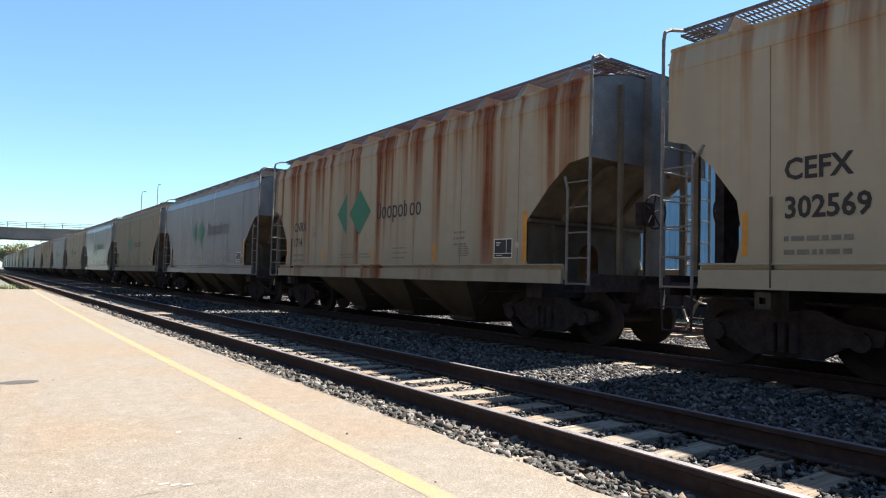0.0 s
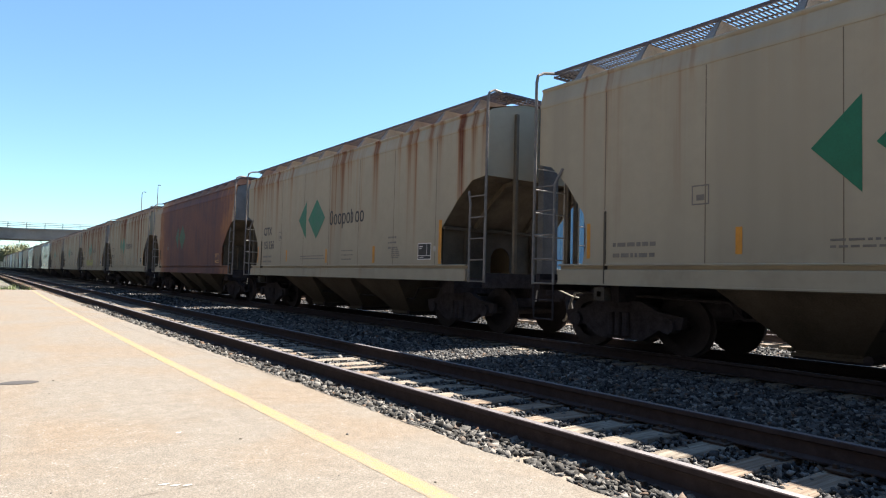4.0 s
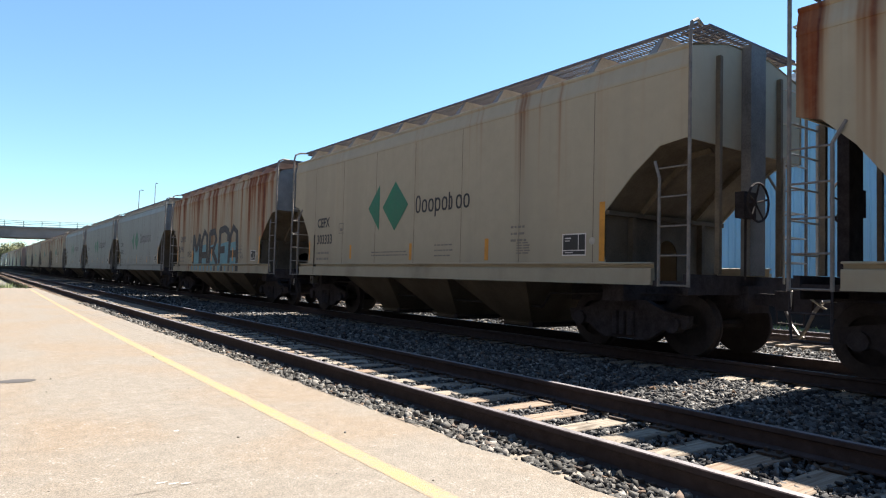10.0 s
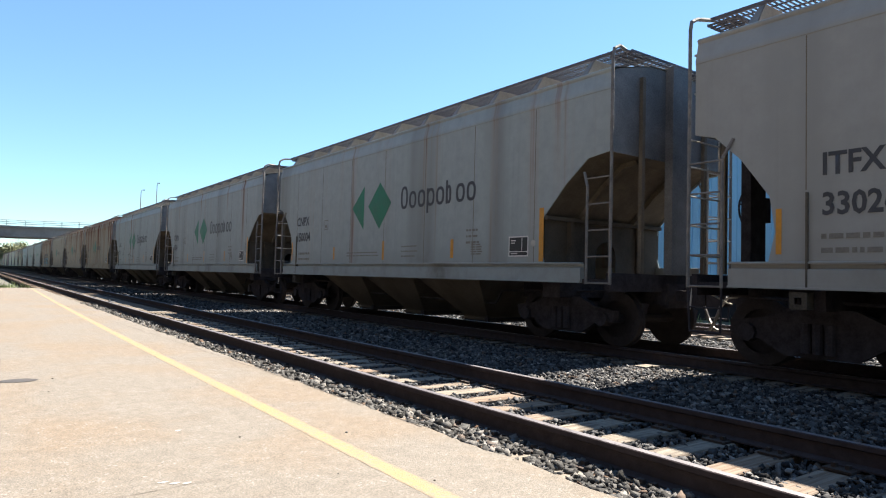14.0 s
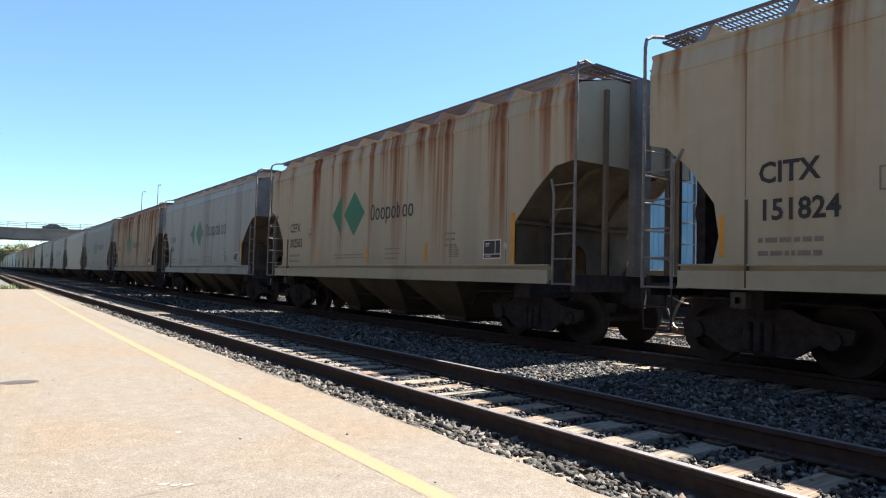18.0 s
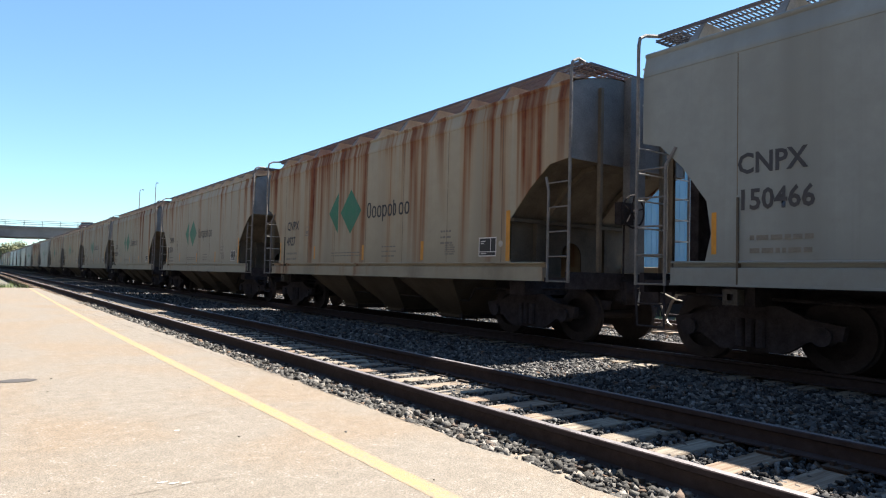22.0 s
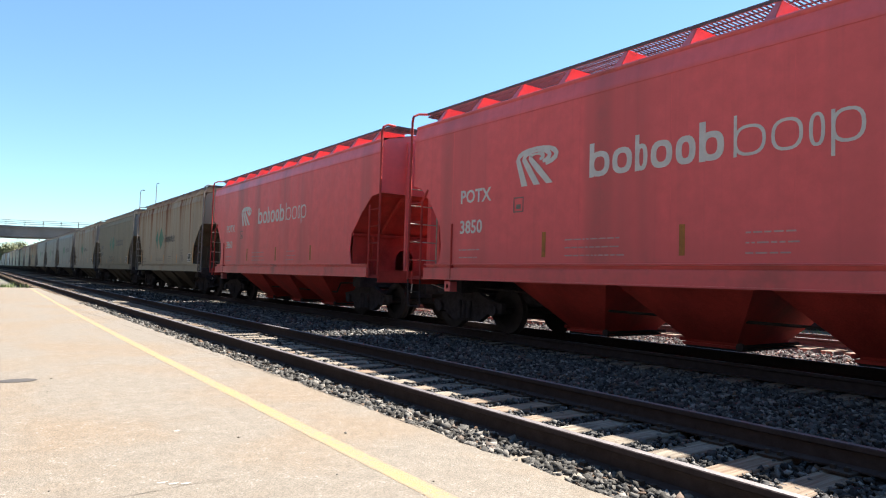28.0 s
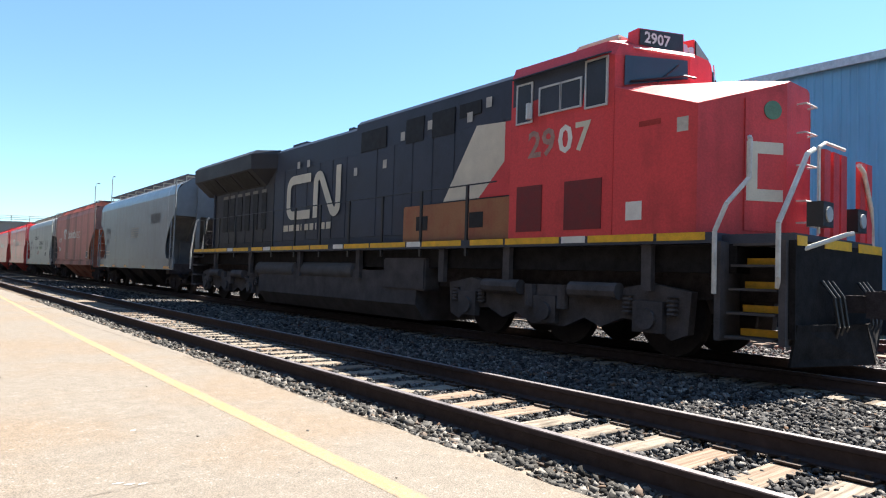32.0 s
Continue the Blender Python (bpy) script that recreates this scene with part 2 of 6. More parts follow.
# dirt plus the shade under the end wall, both in this brown
M_DIRTSHADE = plain("brown car end, dirt and shade", (0.155, 0.128, 0.095), 0.8, 0.0, 0.5, 1.6, spec=0.2)
M_SOOT = plain("sooty black steel", (0.023, 0.022, 0.023), 0.95, 0.0, 0.4, spec=0.05)
M_FADED = plain("faded brown-red car end", (0.34, 0.135, 0.095), 0.75, 0.0, 0.5, 1.4, spec=0.25)
# the two bay paints hold grime and under-car shade in their colour
M_REDBAY = plain("red hopper bay, grime and shade", (0.40, 0.048, 0.042), 0.75, 0.0, 0.5, 1.4, spec=0.25)
M_BAY = plain("hopper bay paint, dirt and shade", (0.105, 0.088, 0.068), 0.8, 0.0, 0.5, 1.4, spec=0.2)
# darker than the body grey: shade of the end recess put into it
M_SHADE = plain("grey hopper end with recess shade", (0.13, 0.13, 0.135), 0.8, 0.0, 0.4, 1.5, spec=0.2)
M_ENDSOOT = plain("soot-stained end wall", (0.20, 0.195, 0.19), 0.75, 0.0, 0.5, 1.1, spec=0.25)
M_SEAM = plain("stained panel seam", (0.20, 0.165, 0.125), 0.8, 0.0, 0.5, 1.5, spec=0.1)
M_LADDER = plain("grimy ladder paint", (0.20, 0.18, 0.165), 0.7, 0.0, 0.35, spec=0.3)
M_RAIL = plain("rusty rail side", (0.052, 0.041, 0.042), 0.9, 0.0, 0.3, 8.0, spec=0.08)
M_RAILTOP = plain("dull rail head", (0.14, 0.127, 0.135), 0.58, 0.4, 0.25)
M_PLATE = plain("rusty tie plate", (0.045, 0.029, 0.022), 0.85, 0.1, 0.4)
M_TIE = wood_mat("weathered tie wood", (0.12, 0.095, 0.075), (0.27, 0.235, 0.195))
M_STONE = stone_mat("ballast stone", (0.022, 0.022, 0.024), (0.115, 0.112, 0.112), (0.22, 0.21, 0.20))
M_GRAVEL = stone_mat("edge gravel", (0.028, 0.027, 0.026), (0.13, 0.124, 0.118), (0.22, 0.205, 0.19))
M_CRACK = plain("dusty crack", (0.091, 0.076, 0.061), 0.9)
M_WORN = worn_line_mat("rubbed yellow paint", (0.242, 0.172, 0.097), (0.161, 0.136, 0.109))
M_BED = ballast_bed_mat("ballast bed")
M_PLATFORM = concrete_mat("platform asphalt", (0.152, 0.131, 0.108), (0.158, 0.120, 0.085), 0.5, 2.3, 0.32)
M_GROUND = concrete_mat("dry dirt and gravel", (0.12, 0.108, 0.086), (0.075, 0.078, 0.046), 0.08, 1.0, 0.4)
M_YELLOW = worn_line_mat("worn yellow paint", (0.262, 0.186, 0.084), (0.190, 0.160, 0.122))
M_GREEN = plain("emblem green", (0.012, 0.16, 0.085), 0.45, 0.0, 0.2, 3.0)
M_DIMGREEN = plain("rust-stained emblem green", (0.035, 0.10, 0.06), 0.6, 0.0, 0.45, 1.5)
M_BLACK = plain("black lettering", (0.022, 0.023, 0.026), 0.5, 0.0, 0.2)
M_CHAR = plain("dark grey lettering", (0.05, 0.052, 0.06), 0.5, 0.0, 0.2)
M_FAINT = plain("faded small lettering", (0.19, 0.175, 0.15), 0.6)
M_PINKISH = plain("faded white small lettering", (0.56, 0.36, 0.34), 0.6)
M_DULL = plain("dirty yellow reflective strip", (0.42, 0.17, 0.035), 0.6, 0.0, 0.3)
M_WHITE = plain("white lettering", (0.72, 0.70, 0.66), 0.5, 0.0, 0.12)
M_ORANGE = plain("orange reflective strip", (0.62, 0.27, 0.03), 0.4, 0.0, 0.2)
M_SIDING = siding_mat("blue metal siding", (0.19, 0.40, 0.56))
M_CONC = concrete_mat("bridge concrete", (0.189, 0.177, 0.173), (0.134, 0.126, 0.122), 0.3, 0.4)
M_LEAF = leaf_mat("spring leaves", (0.11, 0.12, 0.055), (0.19, 0.19, 0.10))
M_GRASS = leaf_mat("grass", (0.075, 0.11, 0.03), (0.19, 0.23, 0.085))
M_BARK = plain("bark", (0.12, 0.09, 0.07), 0.9)


# ---- mesh helpers ----
def box(bm, x0, x1, y0, y1, z0, z1):
    v = [bm.verts.new((x, y, z)) for x in (x0, x1) for y in (y0, y1) for z in (z0, z1)]
    for f in ((0, 1, 3, 2), (4, 6, 7, 5), (0, 4, 5, 1), (2, 3, 7, 6), (0, 2, 6, 4), (1, 5, 7, 3)):
        bm.faces.new([v[i] for i in f])


def rod(bm, a, b, r, n=6, cap=True):
    a, b = Vector(a), Vector(b)
    d = (b - a).normalized()
    s = d.cross(Vector((0, 0, 1)) if abs(d.z) < 0.9 else Vector((1, 0, 0))).normalized()
    t = d.cross(s)
    ring = [[bm.verts.new(p + r * (math.cos(6.28319 * i / n) * s + math.sin(6.28319 * i / n) * t)) for i in range(n)] for p in (a, b)]
    for i in range(n):
        bm.faces.new((ring[0][i], ring[0][(i + 1) % n], ring[1][(i + 1) % n], ring[1][i]))
    if cap:
        bm.faces.new(ring[0])
        bm.faces.new(ring[1][::-1])


def tube(bm, pts, r, n=6):
    for a, b in zip(pts, pts[1:]):
        rod(bm, a, b, r, n)


def slab(bm, loop, way):
    """A polygon given as 3D points, thickened along way."""
    w = Vector(way)
    a = [bm.verts.new(p) for p in loop]
    b = [bm.verts.new(Vector(p) + w) for p in loop]
    n = len(a)
    bm.faces.new(a[::-1])
    bm.faces.new(b)
    for i in range(n):
        bm.faces.new((a[i], a[(i + 1) % n], b[(i + 1) % n], b[i]))


def loft(bm, loops, closed=True, caps=True):
    rings = [[bm.verts.new(p) for p in l] for l in loops]
    n = len(rings[0])
    for r, s in zip(rings, rings[1:]):
        for i in range(n if closed else n - 1):
            bm.faces.new((r[i], r[(i + 1) % n], s[(i + 1) % n], s[i]))
    if caps and closed:
        bm.faces.new(rings[0][::-1])
        bm.faces.new(rings[-1])


def made(name, bm, mat=None, smooth=0):
    bmesh.ops.recalc_face_normals(bm, faces=bm.faces)
    me = bpy.data.meshes.new(name)
    bm.to_mesh(me)
    bm.free()
    if mat:
        me.materials.append(mat)
    if smooth:
        for p in me.polygons:
            p.use_smooth = True
        me.set_sharp_from_angle(angle=radians(smooth))
    return me


def part(name, shape, material, parent, label="", at=None, smooth=0):
    """Links a bmesh or a shared mesh as one object under a thing or a part."""
    me = shape if isinstance(shape, bpy.types.Mesh) else made(name, shape, material, smooth)
    ob = new(name, me)
    if not me.materials:
        me.materials.append(None)
    if me.materials[0] is not material and material is not None:
        ob.material_slots[0].link = "OBJECT"
        ob.material_slots[0].material = material
    ob.parent = parent
    if at is not None:
        ob.matrix_basis = at
    if label:
        tagged(ob, label)
    return ob


def empty(name, label, category, group="", kind="", at=None):
    ob = new(name)
    ob.empty_display_size = 0.3
    if at is not None:
        ob.matrix_basis = at
    return tagged(ob, label, category, group, kind)


WORDS = {}


def word(text, size, wide=1.0):
    """Built-in font as a flat mesh, cached; baseline at the origin, reading along -y, up z, facing -x."""
    key = (text, size, wide)
    if key not in WORDS:
        cu = bpy.data.curves.new("word", "FONT")
        cu.body, cu.size, cu.resolution_u, cu.offset = text, size, 2, size * 0.024
        ob = bpy.data.objects.new("word", cu)
        scene.collection.objects.link(ob)
        bpy.context.view_layer.update()
        me = bpy.data.meshes.new_from_object(ob.evaluated_get(bpy.context.evaluated_depsgraph_get()))
        bpy.data.objects.remove(ob)
        for v in me.vertices:
            v.co = Vector((0.0, -v.co.x * wide, v.co.y))
        me.materials.clear()
        WORDS[key] = me
    return WORDS[key]


# ---- the place: ground, platform, tracks ----
PLAT_X, PLAT_Z, TRACK_1, TRACK_2, TRACK_3 = 2.97, -0.15, 4.262, 9.451, 15.5
TIE_Z, PITCH = -0.185, 0.46
rng = random.Random(7)


def build_ground():
    bm = bmesh.new()
    n = 40
    xs = [math.copysign(abs(i / n) ** 3, i) * 3000 for i in range(-n, n + 1)]
    grid = [[bm.verts.new((x, y, -0.52)) for y in xs] for x in xs]
    for i in range(len(xs) - 1):
        for j in range(len(xs) - 1):
            bm.faces.new((grid[i][j], grid[i + 1][j], grid[i + 1][j + 1], grid[i][j + 1]))
    g = new("ground", made("ground", bm, M_GROUND))
    tagged(g, "flat dry ground of dirt and sparse grass", "ground", kind="structure")


def build_platform():
    bm = bmesh.new()
    # the edge towards the track is crumbled
    edge = []
    y = -14.0
    while y < 43.0:
        edge.append((PLAT_X + 0.05 + 0.05 * noise.noise((y * 1.7, 0, 0)) + 0.035 * noise.noise((y * 7.0, 3, 0)) + rng.uniform(-0.02, 0.02), y))
        y += rng.uniform(0.06, 0.2) if y > 0 else 0.5
    loop = [(-26.0, -14.0)] + edge + [(-26.0, 43.0)]
    a = [bm.verts.new((x, y, PLAT_Z)) for x, y in loop]
    b = [bm.verts.new((x + (0.04 if x > 0 else 0), y, -0.5)) for x, y in loop]
    bm.faces.new(a)
    for i in range(len(a)):
        j = (i + 1) % len(a)
        bm.faces.new((a[i], b[i], b[j], a[j]))
    platform = new("platform", made("platform", bm, M_PLATFORM))
    tagged(platform, "sunlit tan asphalt station platform with rusty stains and a crumbled edge", "platform", kind="structure")
    # painted safety line, ragged along its edges
    bm = bmesh.new()
    n = 420
    rows = []
    for i in range(n + 1):
        y = -8.0 + 50.0 * (i / n) ** 1.25
        x = 2.185 + 0.38 * max(0.0, (y - 8) / 30) ** 1.5
        w = 0.05
        ja, jb, jc, jd = (0.016 * noise.noise((y * 14.0, k, 0)) for k in (1.0, 8.0, 15.0, 22.0))
        rows.append([(x - w - 0.02 + jc, y), (x - w + ja, y), (x + w + jb, y), (x + w + 0.02 + jd, y)])
    vs = [[bm.verts.new((x, y, PLAT_Z + 0.0015)) for x, y in r] for r in rows]
    for r, s in zip(vs, vs[1:]):
        for k in range(3):
            bm.faces.new((r[k], r[k + 1], s[k + 1], s[k])).material_index = 0 if k == 1 else 1
    line = part("safety_line", bm, M_YELLOW, platform, "worn yellow painted safety line")
    line.data.materials.append(M_WORN)
    # dark repair patch and hairline cracks
    bm = bmesh.new()
    pts = [(0.45 + 0.18 * math.cos(a) * (1 + 0.25 * noise.noise((math.cos(a) * 2, math.sin(a) * 2, 0))), 8.24 + 0.13 * math.sin(a)) for a in [i * 0.3927 for i in range(16)]]
    bm.faces.new([bm.verts.new((x, y, PLAT_Z + 0.004)) for x, y in pts])
    part("repair_patch", bm, plain("old tar patch", (0.05, 0.044, 0.042), 0.8), platform, "small dark tar patch")
    for x0, y0, ang, ln in ((0.35, 3.75, 0.15, 1.0), (2.6, 12.0, 1.7, 2.2), (2.75, 7.5, 1.5, 1.6), (-0.6, 11.6, 0.15, 2.4), (1.2, 5.6, 0.3, 0.9)):
        bm = bmesh.new()
        pts, x, y = [], x0, y0
        for i in range(14):
            pts.append((x, y))
            x += ln / 13 * math.cos(ang) + rng.uniform(-0.02, 0.02)
            y += ln / 13 * math.sin(ang) + rng.uniform(-0.02, 0.02)
        w = [rng.uniform(0.0008, 0.003) for _ in pts]
        va = [bm.verts.new((x - u, y + u, PLAT_Z + 0.003)) for (x, y), u in zip(pts, w)]
        vb = [bm.verts.new((x + u, y - u, PLAT_Z + 0.003)) for (x, y), u in zip(pts, w)]
        for i in range(13):
            bm.faces.new((va[i], vb[i], vb[i + 1], va[i + 1]))
        part("crack", bm, M_CRACK, platform)
    # long joint before the crumbled edge strip
    bm = bmesh.new()
    va, vb = [], []
    for i in range(240):
        y = 4.4 + 0.11 * i
        x = 3.01 - 0.40 * max(0.0, (y - 7.0) / 11.6) + 0.018 * noise.noise((y * 2.3, 5, 0)) + 0.008 * noise.noise((y * 9.0, 2, 0))
        w = 0.004 + 0.005 * abs(noise.noise((y * 3.1, 9, 0)))
        va.append(bm.verts.new((x - w, y, PLAT_Z + 0.003)))
        vb.append(bm.verts.new((x + w, y, PLAT_Z + 0.003)))
    for i in range(239):
        if noise.noise((i * 0.21, 4, 0)) > -0.25:
            bm.faces.new((va[i], vb[i], vb[i + 1], va[i + 1]))
    part("joint", bm, plain("dirt-filled joint", (0.05, 0.04, 0.033), 0.9), platform, "dark dirt-filled joint")
    # loose chips and pebbles
    for i in range(18):
        x, y = rng.uniform(0.1, 2.9), 2.4 + 9.0 * rng.random() ** 1.6
        q = rng.uniform(0.004, 0.011)
        bm = bmesh.new()
        loft(bm, [[(x + w * q * math.cos(a + i) * rng.uniform(0.7, 1.3), y + w * q * math.sin(a + i) * rng.uniform(0.7, 1.5), PLAT_Z + z * q) for a in (0.0, 1.3, 2.5, 3.8, 5.0)] for w, z in ((1.0, 0.0), (1.1, 0.4), (0.6, 0.9))])
        part("pebble", bm, M_CRACK if i % 3 else M_BLACK, platform)
    for x, y in ((0.94, 3.98), (0.99, 3.93), (1.05, 3.90), (1.32, 5.2), (-0.1, 6.6)):
        bm = bmesh.new()
        bm.faces.new([bm.verts.new((x + 0.03 * math.cos(a) * rng.uniform(0.5, 1.2), y + 0.015 * math.sin(a), PLAT_Z + 0.003)) for a in (0.2, 1.2, 2.6, 3.6, 4.9)])
        part("paint_chip", bm, M_GRAB, platform)


def rail_mesh(y0, y1):
    prof = [(-0.07, -0.172), (0.07, -0.172), (0.07, -0.160), (0.012, -0.142), (0.012, -0.05), (0.037, -0.038), (0.037, -0.006), (0.030, 0.0),
            (-0.030, 0.0), (-0.037, -0.006), (-0.037, -0.038), (-0.012, -0.05), (-0.012, -0.142), (-0.07, -0.160)]
    bm = bmesh.new()
    loft(bm, [[(x, y, z) for x, z in prof] for y in (y0, y1)])
    me = made("rail", bm, M_RAIL)
    me.materials.append(M_RAILTOP)
    for p in me.polygons:
        if p.normal.z > 0.9 and p.center.z > -0.01:
            p.material_index = 1
    return me


def build_track(name, x, label, near, y0, y1):
    track = empty(name, label, "railway track", kind="structure")
    me = rail_mesh(-70.0, 420.0)
    for sx in (-0.7525, 0.7525):
        part("rail", me, None, track, "rusty rail with a dull grey head", pose(x + sx, 0, 0))
    bm = bmesh.new()
    box(bm, -1.3, 1.3, -0.115, 0.115, -0.17, 0.0)
    bmesh.ops.bevel(bm, geom=bm.edges[:], offset=0.008, segments=1, affect="EDGES")
    tie = made("tie", bm, M_TIE)
    bm = bmesh.new()
    box(bm, -0.19, 0.19, -0.095, 0.095, 0.0, 0.016)
    for sx in (-0.115, 0.115):
        box(bm, sx - 0.02, sx + 0.02, -0.06, -0.03, 0.016, 0.045)
        box(bm, sx - 0.02, sx + 0.02, 0.03, 0.06, 0.016, 0.045)
    plate = made("tie_plate", bm, M_PLATE)
    rest = bmesh.new()
    y = y0
    i = 0
    while y < y1:
        yy = y + rng.uniform(-0.025, 0.025)
        if near and -3.0 < yy < 34.0:
            part("tie", tie, None, track, at=pose(x + rng.uniform(-0.04, 0.04), yy, TIE_Z + rng.uniform(-0.012, 0.004), 0, 0, rng.uniform(-0.9, 0.9)))
            for sx in (-0.7525, 0.7525):
                part("tie_plate", plate, None, track, at=pose(x + sx, yy, TIE_Z + 0.001, 0, 0, rng.uniform(-2, 2)))
        else:
            box(rest, x - 1.3, x + 1.3, yy - 0.115, yy + 0.115, TIE_Z - 0.17, TIE_Z + rng.uniform(-0.012, 0.004))
        y += PITCH
    far = part("ties", rest, M_TIE, track, "row of weathered wooden ties")
    tagged(far, kind="stuff")
    return track


def build_bed():
    """Ballast bed: a sheet with shoulders, flat under the tracks."""
    prof = [(2.9, -0.30), (3.05, -0.235), (3.4, -0.225), (4.26, -0.235), (5.2, -0.24), (6.0, -0.22), (7.4, -0.215), (8.2, -0.24), (9.4, -0.25), (10.9, -0.26),
            (12.0, -0.33), (13.4, -0.30), (15.0, -0.27), (16.8, -0.30), (18.0, -0.5), (18.4, -0.6)]
    bm = bmesh.new()
    ys = [-40 + i * 4 for i in range(90)] + [400.0]
    rows = [[bm.verts.new((x, y, z + 0.012 * noise.noise((x * 2, y * 0.7, 0)))) for x, z in prof] for y in ys]
    for r, s in zip(rows, rows[1:]):
        for i in range(len(prof) - 1):
            bm.faces.new((r[i], r[i + 1], s[i + 1], s[i]))
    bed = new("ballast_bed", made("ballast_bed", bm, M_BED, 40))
    tagged(bed, "grey crushed stone ballast bed under the tracks", "ballast", kind="structure")
    xs, zs = np.array([p[0] for p in prof]), np.array([p[1] for p in prof])
    return lambda x: np.interp(x, xs, zs)


BALLAST = [(3.58, 4.94, 1.0, 9.0, 1000, 0.024), (3.58, 4.94, 9.0, 20.0, 420, 0.028), (5.08, 8.60, 1.5, 10.0, 1000, 0.027), (5.08, 8.60, 10.0, 26.0, 330, 0.034),
           (10.2, 14.2, 2.5, 14.0, 330, 0.036), (3.5, 8.5, 26.0, 60.0, 25, 0.045), (10.2, 17.0, 14.0, 40.0, 45, 0.042)]
GRAVEL = [(2.98, 3.45, 0.5, 9.0, 2300, 0.030), (2.98, 3.45, 9.0, 26.0, 700, 0.030)]


def scatter_stones(height, zones, mat, name, label, seed):
    """Crushed stones: jittered, squashed eight-cornered chips joined into one mesh."""
    g = np.random.default_rng(seed)
    base = np.array([(a, b, c) for a in (-1, 1) for b in (-1, 1) for c in (-0.8, 0.8)], float) * 0.66
    quad = np.array([(0, 1, 3, 2), (4, 6, 7, 5), (0, 4, 5, 1), (2, 3, 7, 6), (0, 2, 6, 4), (1, 5, 7, 3)])
    tri = np.concatenate([quad[:, (0, 1, 2)], quad[:, (0, 2, 3)]])
    ps, rs = [], []
    for x0, x1, y0, y1, dens, r in zones:
        n = int((x1 - x0) * (y1 - y0) * dens)
        x, y = g.uniform(x0, x1, n), g.uniform(y0, y1, n)
        k = r * g.uniform(0.6, 1.35, n)
        if x0 in (3.58, 2.98):
            ph = (y - TIE_Y0) / PITCH
            keep = np.abs(ph - np.round(ph)) * PITCH > 0.115 - 0.115 * g.uniform(0, 1, n) ** (3 if x0 > 3 else 1.6)
            x, y, k = x[keep], y[keep], k[keep]
        z = height(x) + g.uniform(-0.01, 0.04, len(x)) + (0.02 if x0 == 2.98 else 0.0)
        ps.append(np.stack([x, y, z], 1))
        rs.append(k)
    p, r = np.concatenate(ps), np.concatenate(rs)
    n = len(p)
    v = (base[None] + g.uniform(-0.42, 0.42, (n, 8, 3))) * g.uniform(0.45, 1.4, (n, 1, 3))
    a = g.uniform(0, 6.283, n)
    c, s = np.cos(a)[:, None], np.sin(a)[:, None]
    b = g.uniform(-0.9, 0.9, n)
    cb, sb = np.cos(b)[:, None], np.sin(b)[:, None]
    x, y, z = v[..., 0], v[..., 1], v[..., 2]
    y, z = y * cb - z * sb, y * sb + z * cb
    v = np.stack([x * c - y * s, x * s + y * c, z], 2) * r[:, None, None] + p[:, None]
    faces = (tri[None] + 8 * np.arange(n)[:, None, None]).reshape(-1, 3)
    me = bpy.data.meshes.new(name)
    me.vertices.add(n * 8)
    me.vertices.foreach_set("co", v.reshape(-1).astype(np.float32))
    me.loops.add(len(faces) * 3)
    me.loops.foreach_set("vertex_index", faces.reshape(-1).astype(np.int32))
    me.polygons.add(len(faces))
    me.polygons.foreach_set("loop_start", np.arange(0, len(faces) * 3, 3, dtype=np.int32))
    me.update(calc_edges=True)
    me.materials.append(mat)
    tagged(new(name, me), label, "ballast", kind="stuff")


TIE_Y0 = -30.0 * PITCH + 2.05


# ---- beyond the tracks: blue shed, overpass, lamps, trees ----
def build_shed():
    shed = empty("metal_shed", "long blue ribbed metal shed with a grey roof edge", "building", at=pose(26.0, 0, 0))
    y0, y1, top = -30.0, 30.5, 9.4
    bm = bmesh.new()
    # ribbed cladding, one rib every 0.3 m
    def sheet(a, b, z0, z1):
        pts, y = [], a
        while y < b - 0.05:
            for dy, dx in ((0.0, 0.0), (0.20, 0.0), (0.225, -0.035), (0.275, -0.035)):
                if y + dy < b:
                    pts.append((dx, y + dy))
            y += 0.30
        pts.append((0.0, b))
        lo = [bm.verts.new((x, y, z0)) for x, y in pts]
        hi = [bm.verts.new((x, y, z1)) for x, y in pts]
        for i in range(len(pts) - 1):
            bm.faces.new((lo[i], lo[i + 1], hi[i + 1], hi[i]))
    sheet(y0, y1, 1.05, top)
    part("cladding", bm, M_SIDING, shed, "blue ribbed metal cladding")
    bm = bmesh.new()
    box(bm, 0.04, 18.0, y0, y1, -0.5, top - 0.02)
    part("wall", bm, plain("dark wall backing", (0.16, 0.22, 0.27), 0.8), shed)
    # near-black band below the cladding
    bm = bmesh.new()
    box(bm, -0.06, 0.1, y0, y1, -0.5, 1.05)
    part("plinth", bm, plain("near-black plinth", (0.02, 0.02, 0.022), 0.9, spec=0.1), shed, "dark concrete plinth")
    bm = bmesh.new()
    slab(bm, [(-0.25, y0, top - 0.28), (-0.25, y0, top + 0.02), (9.0, y0, top + 1.5), (18.2, y0, top), (18.2, y0, top - 0.28), (9.0, y0, top + 1.2)], (0, y1 - y0, 0))
    part("roof", bm, plain("grey roof flashing", (0.55, 0.56, 0.57), 0.5), shed, "pale grey metal roof and fascia")


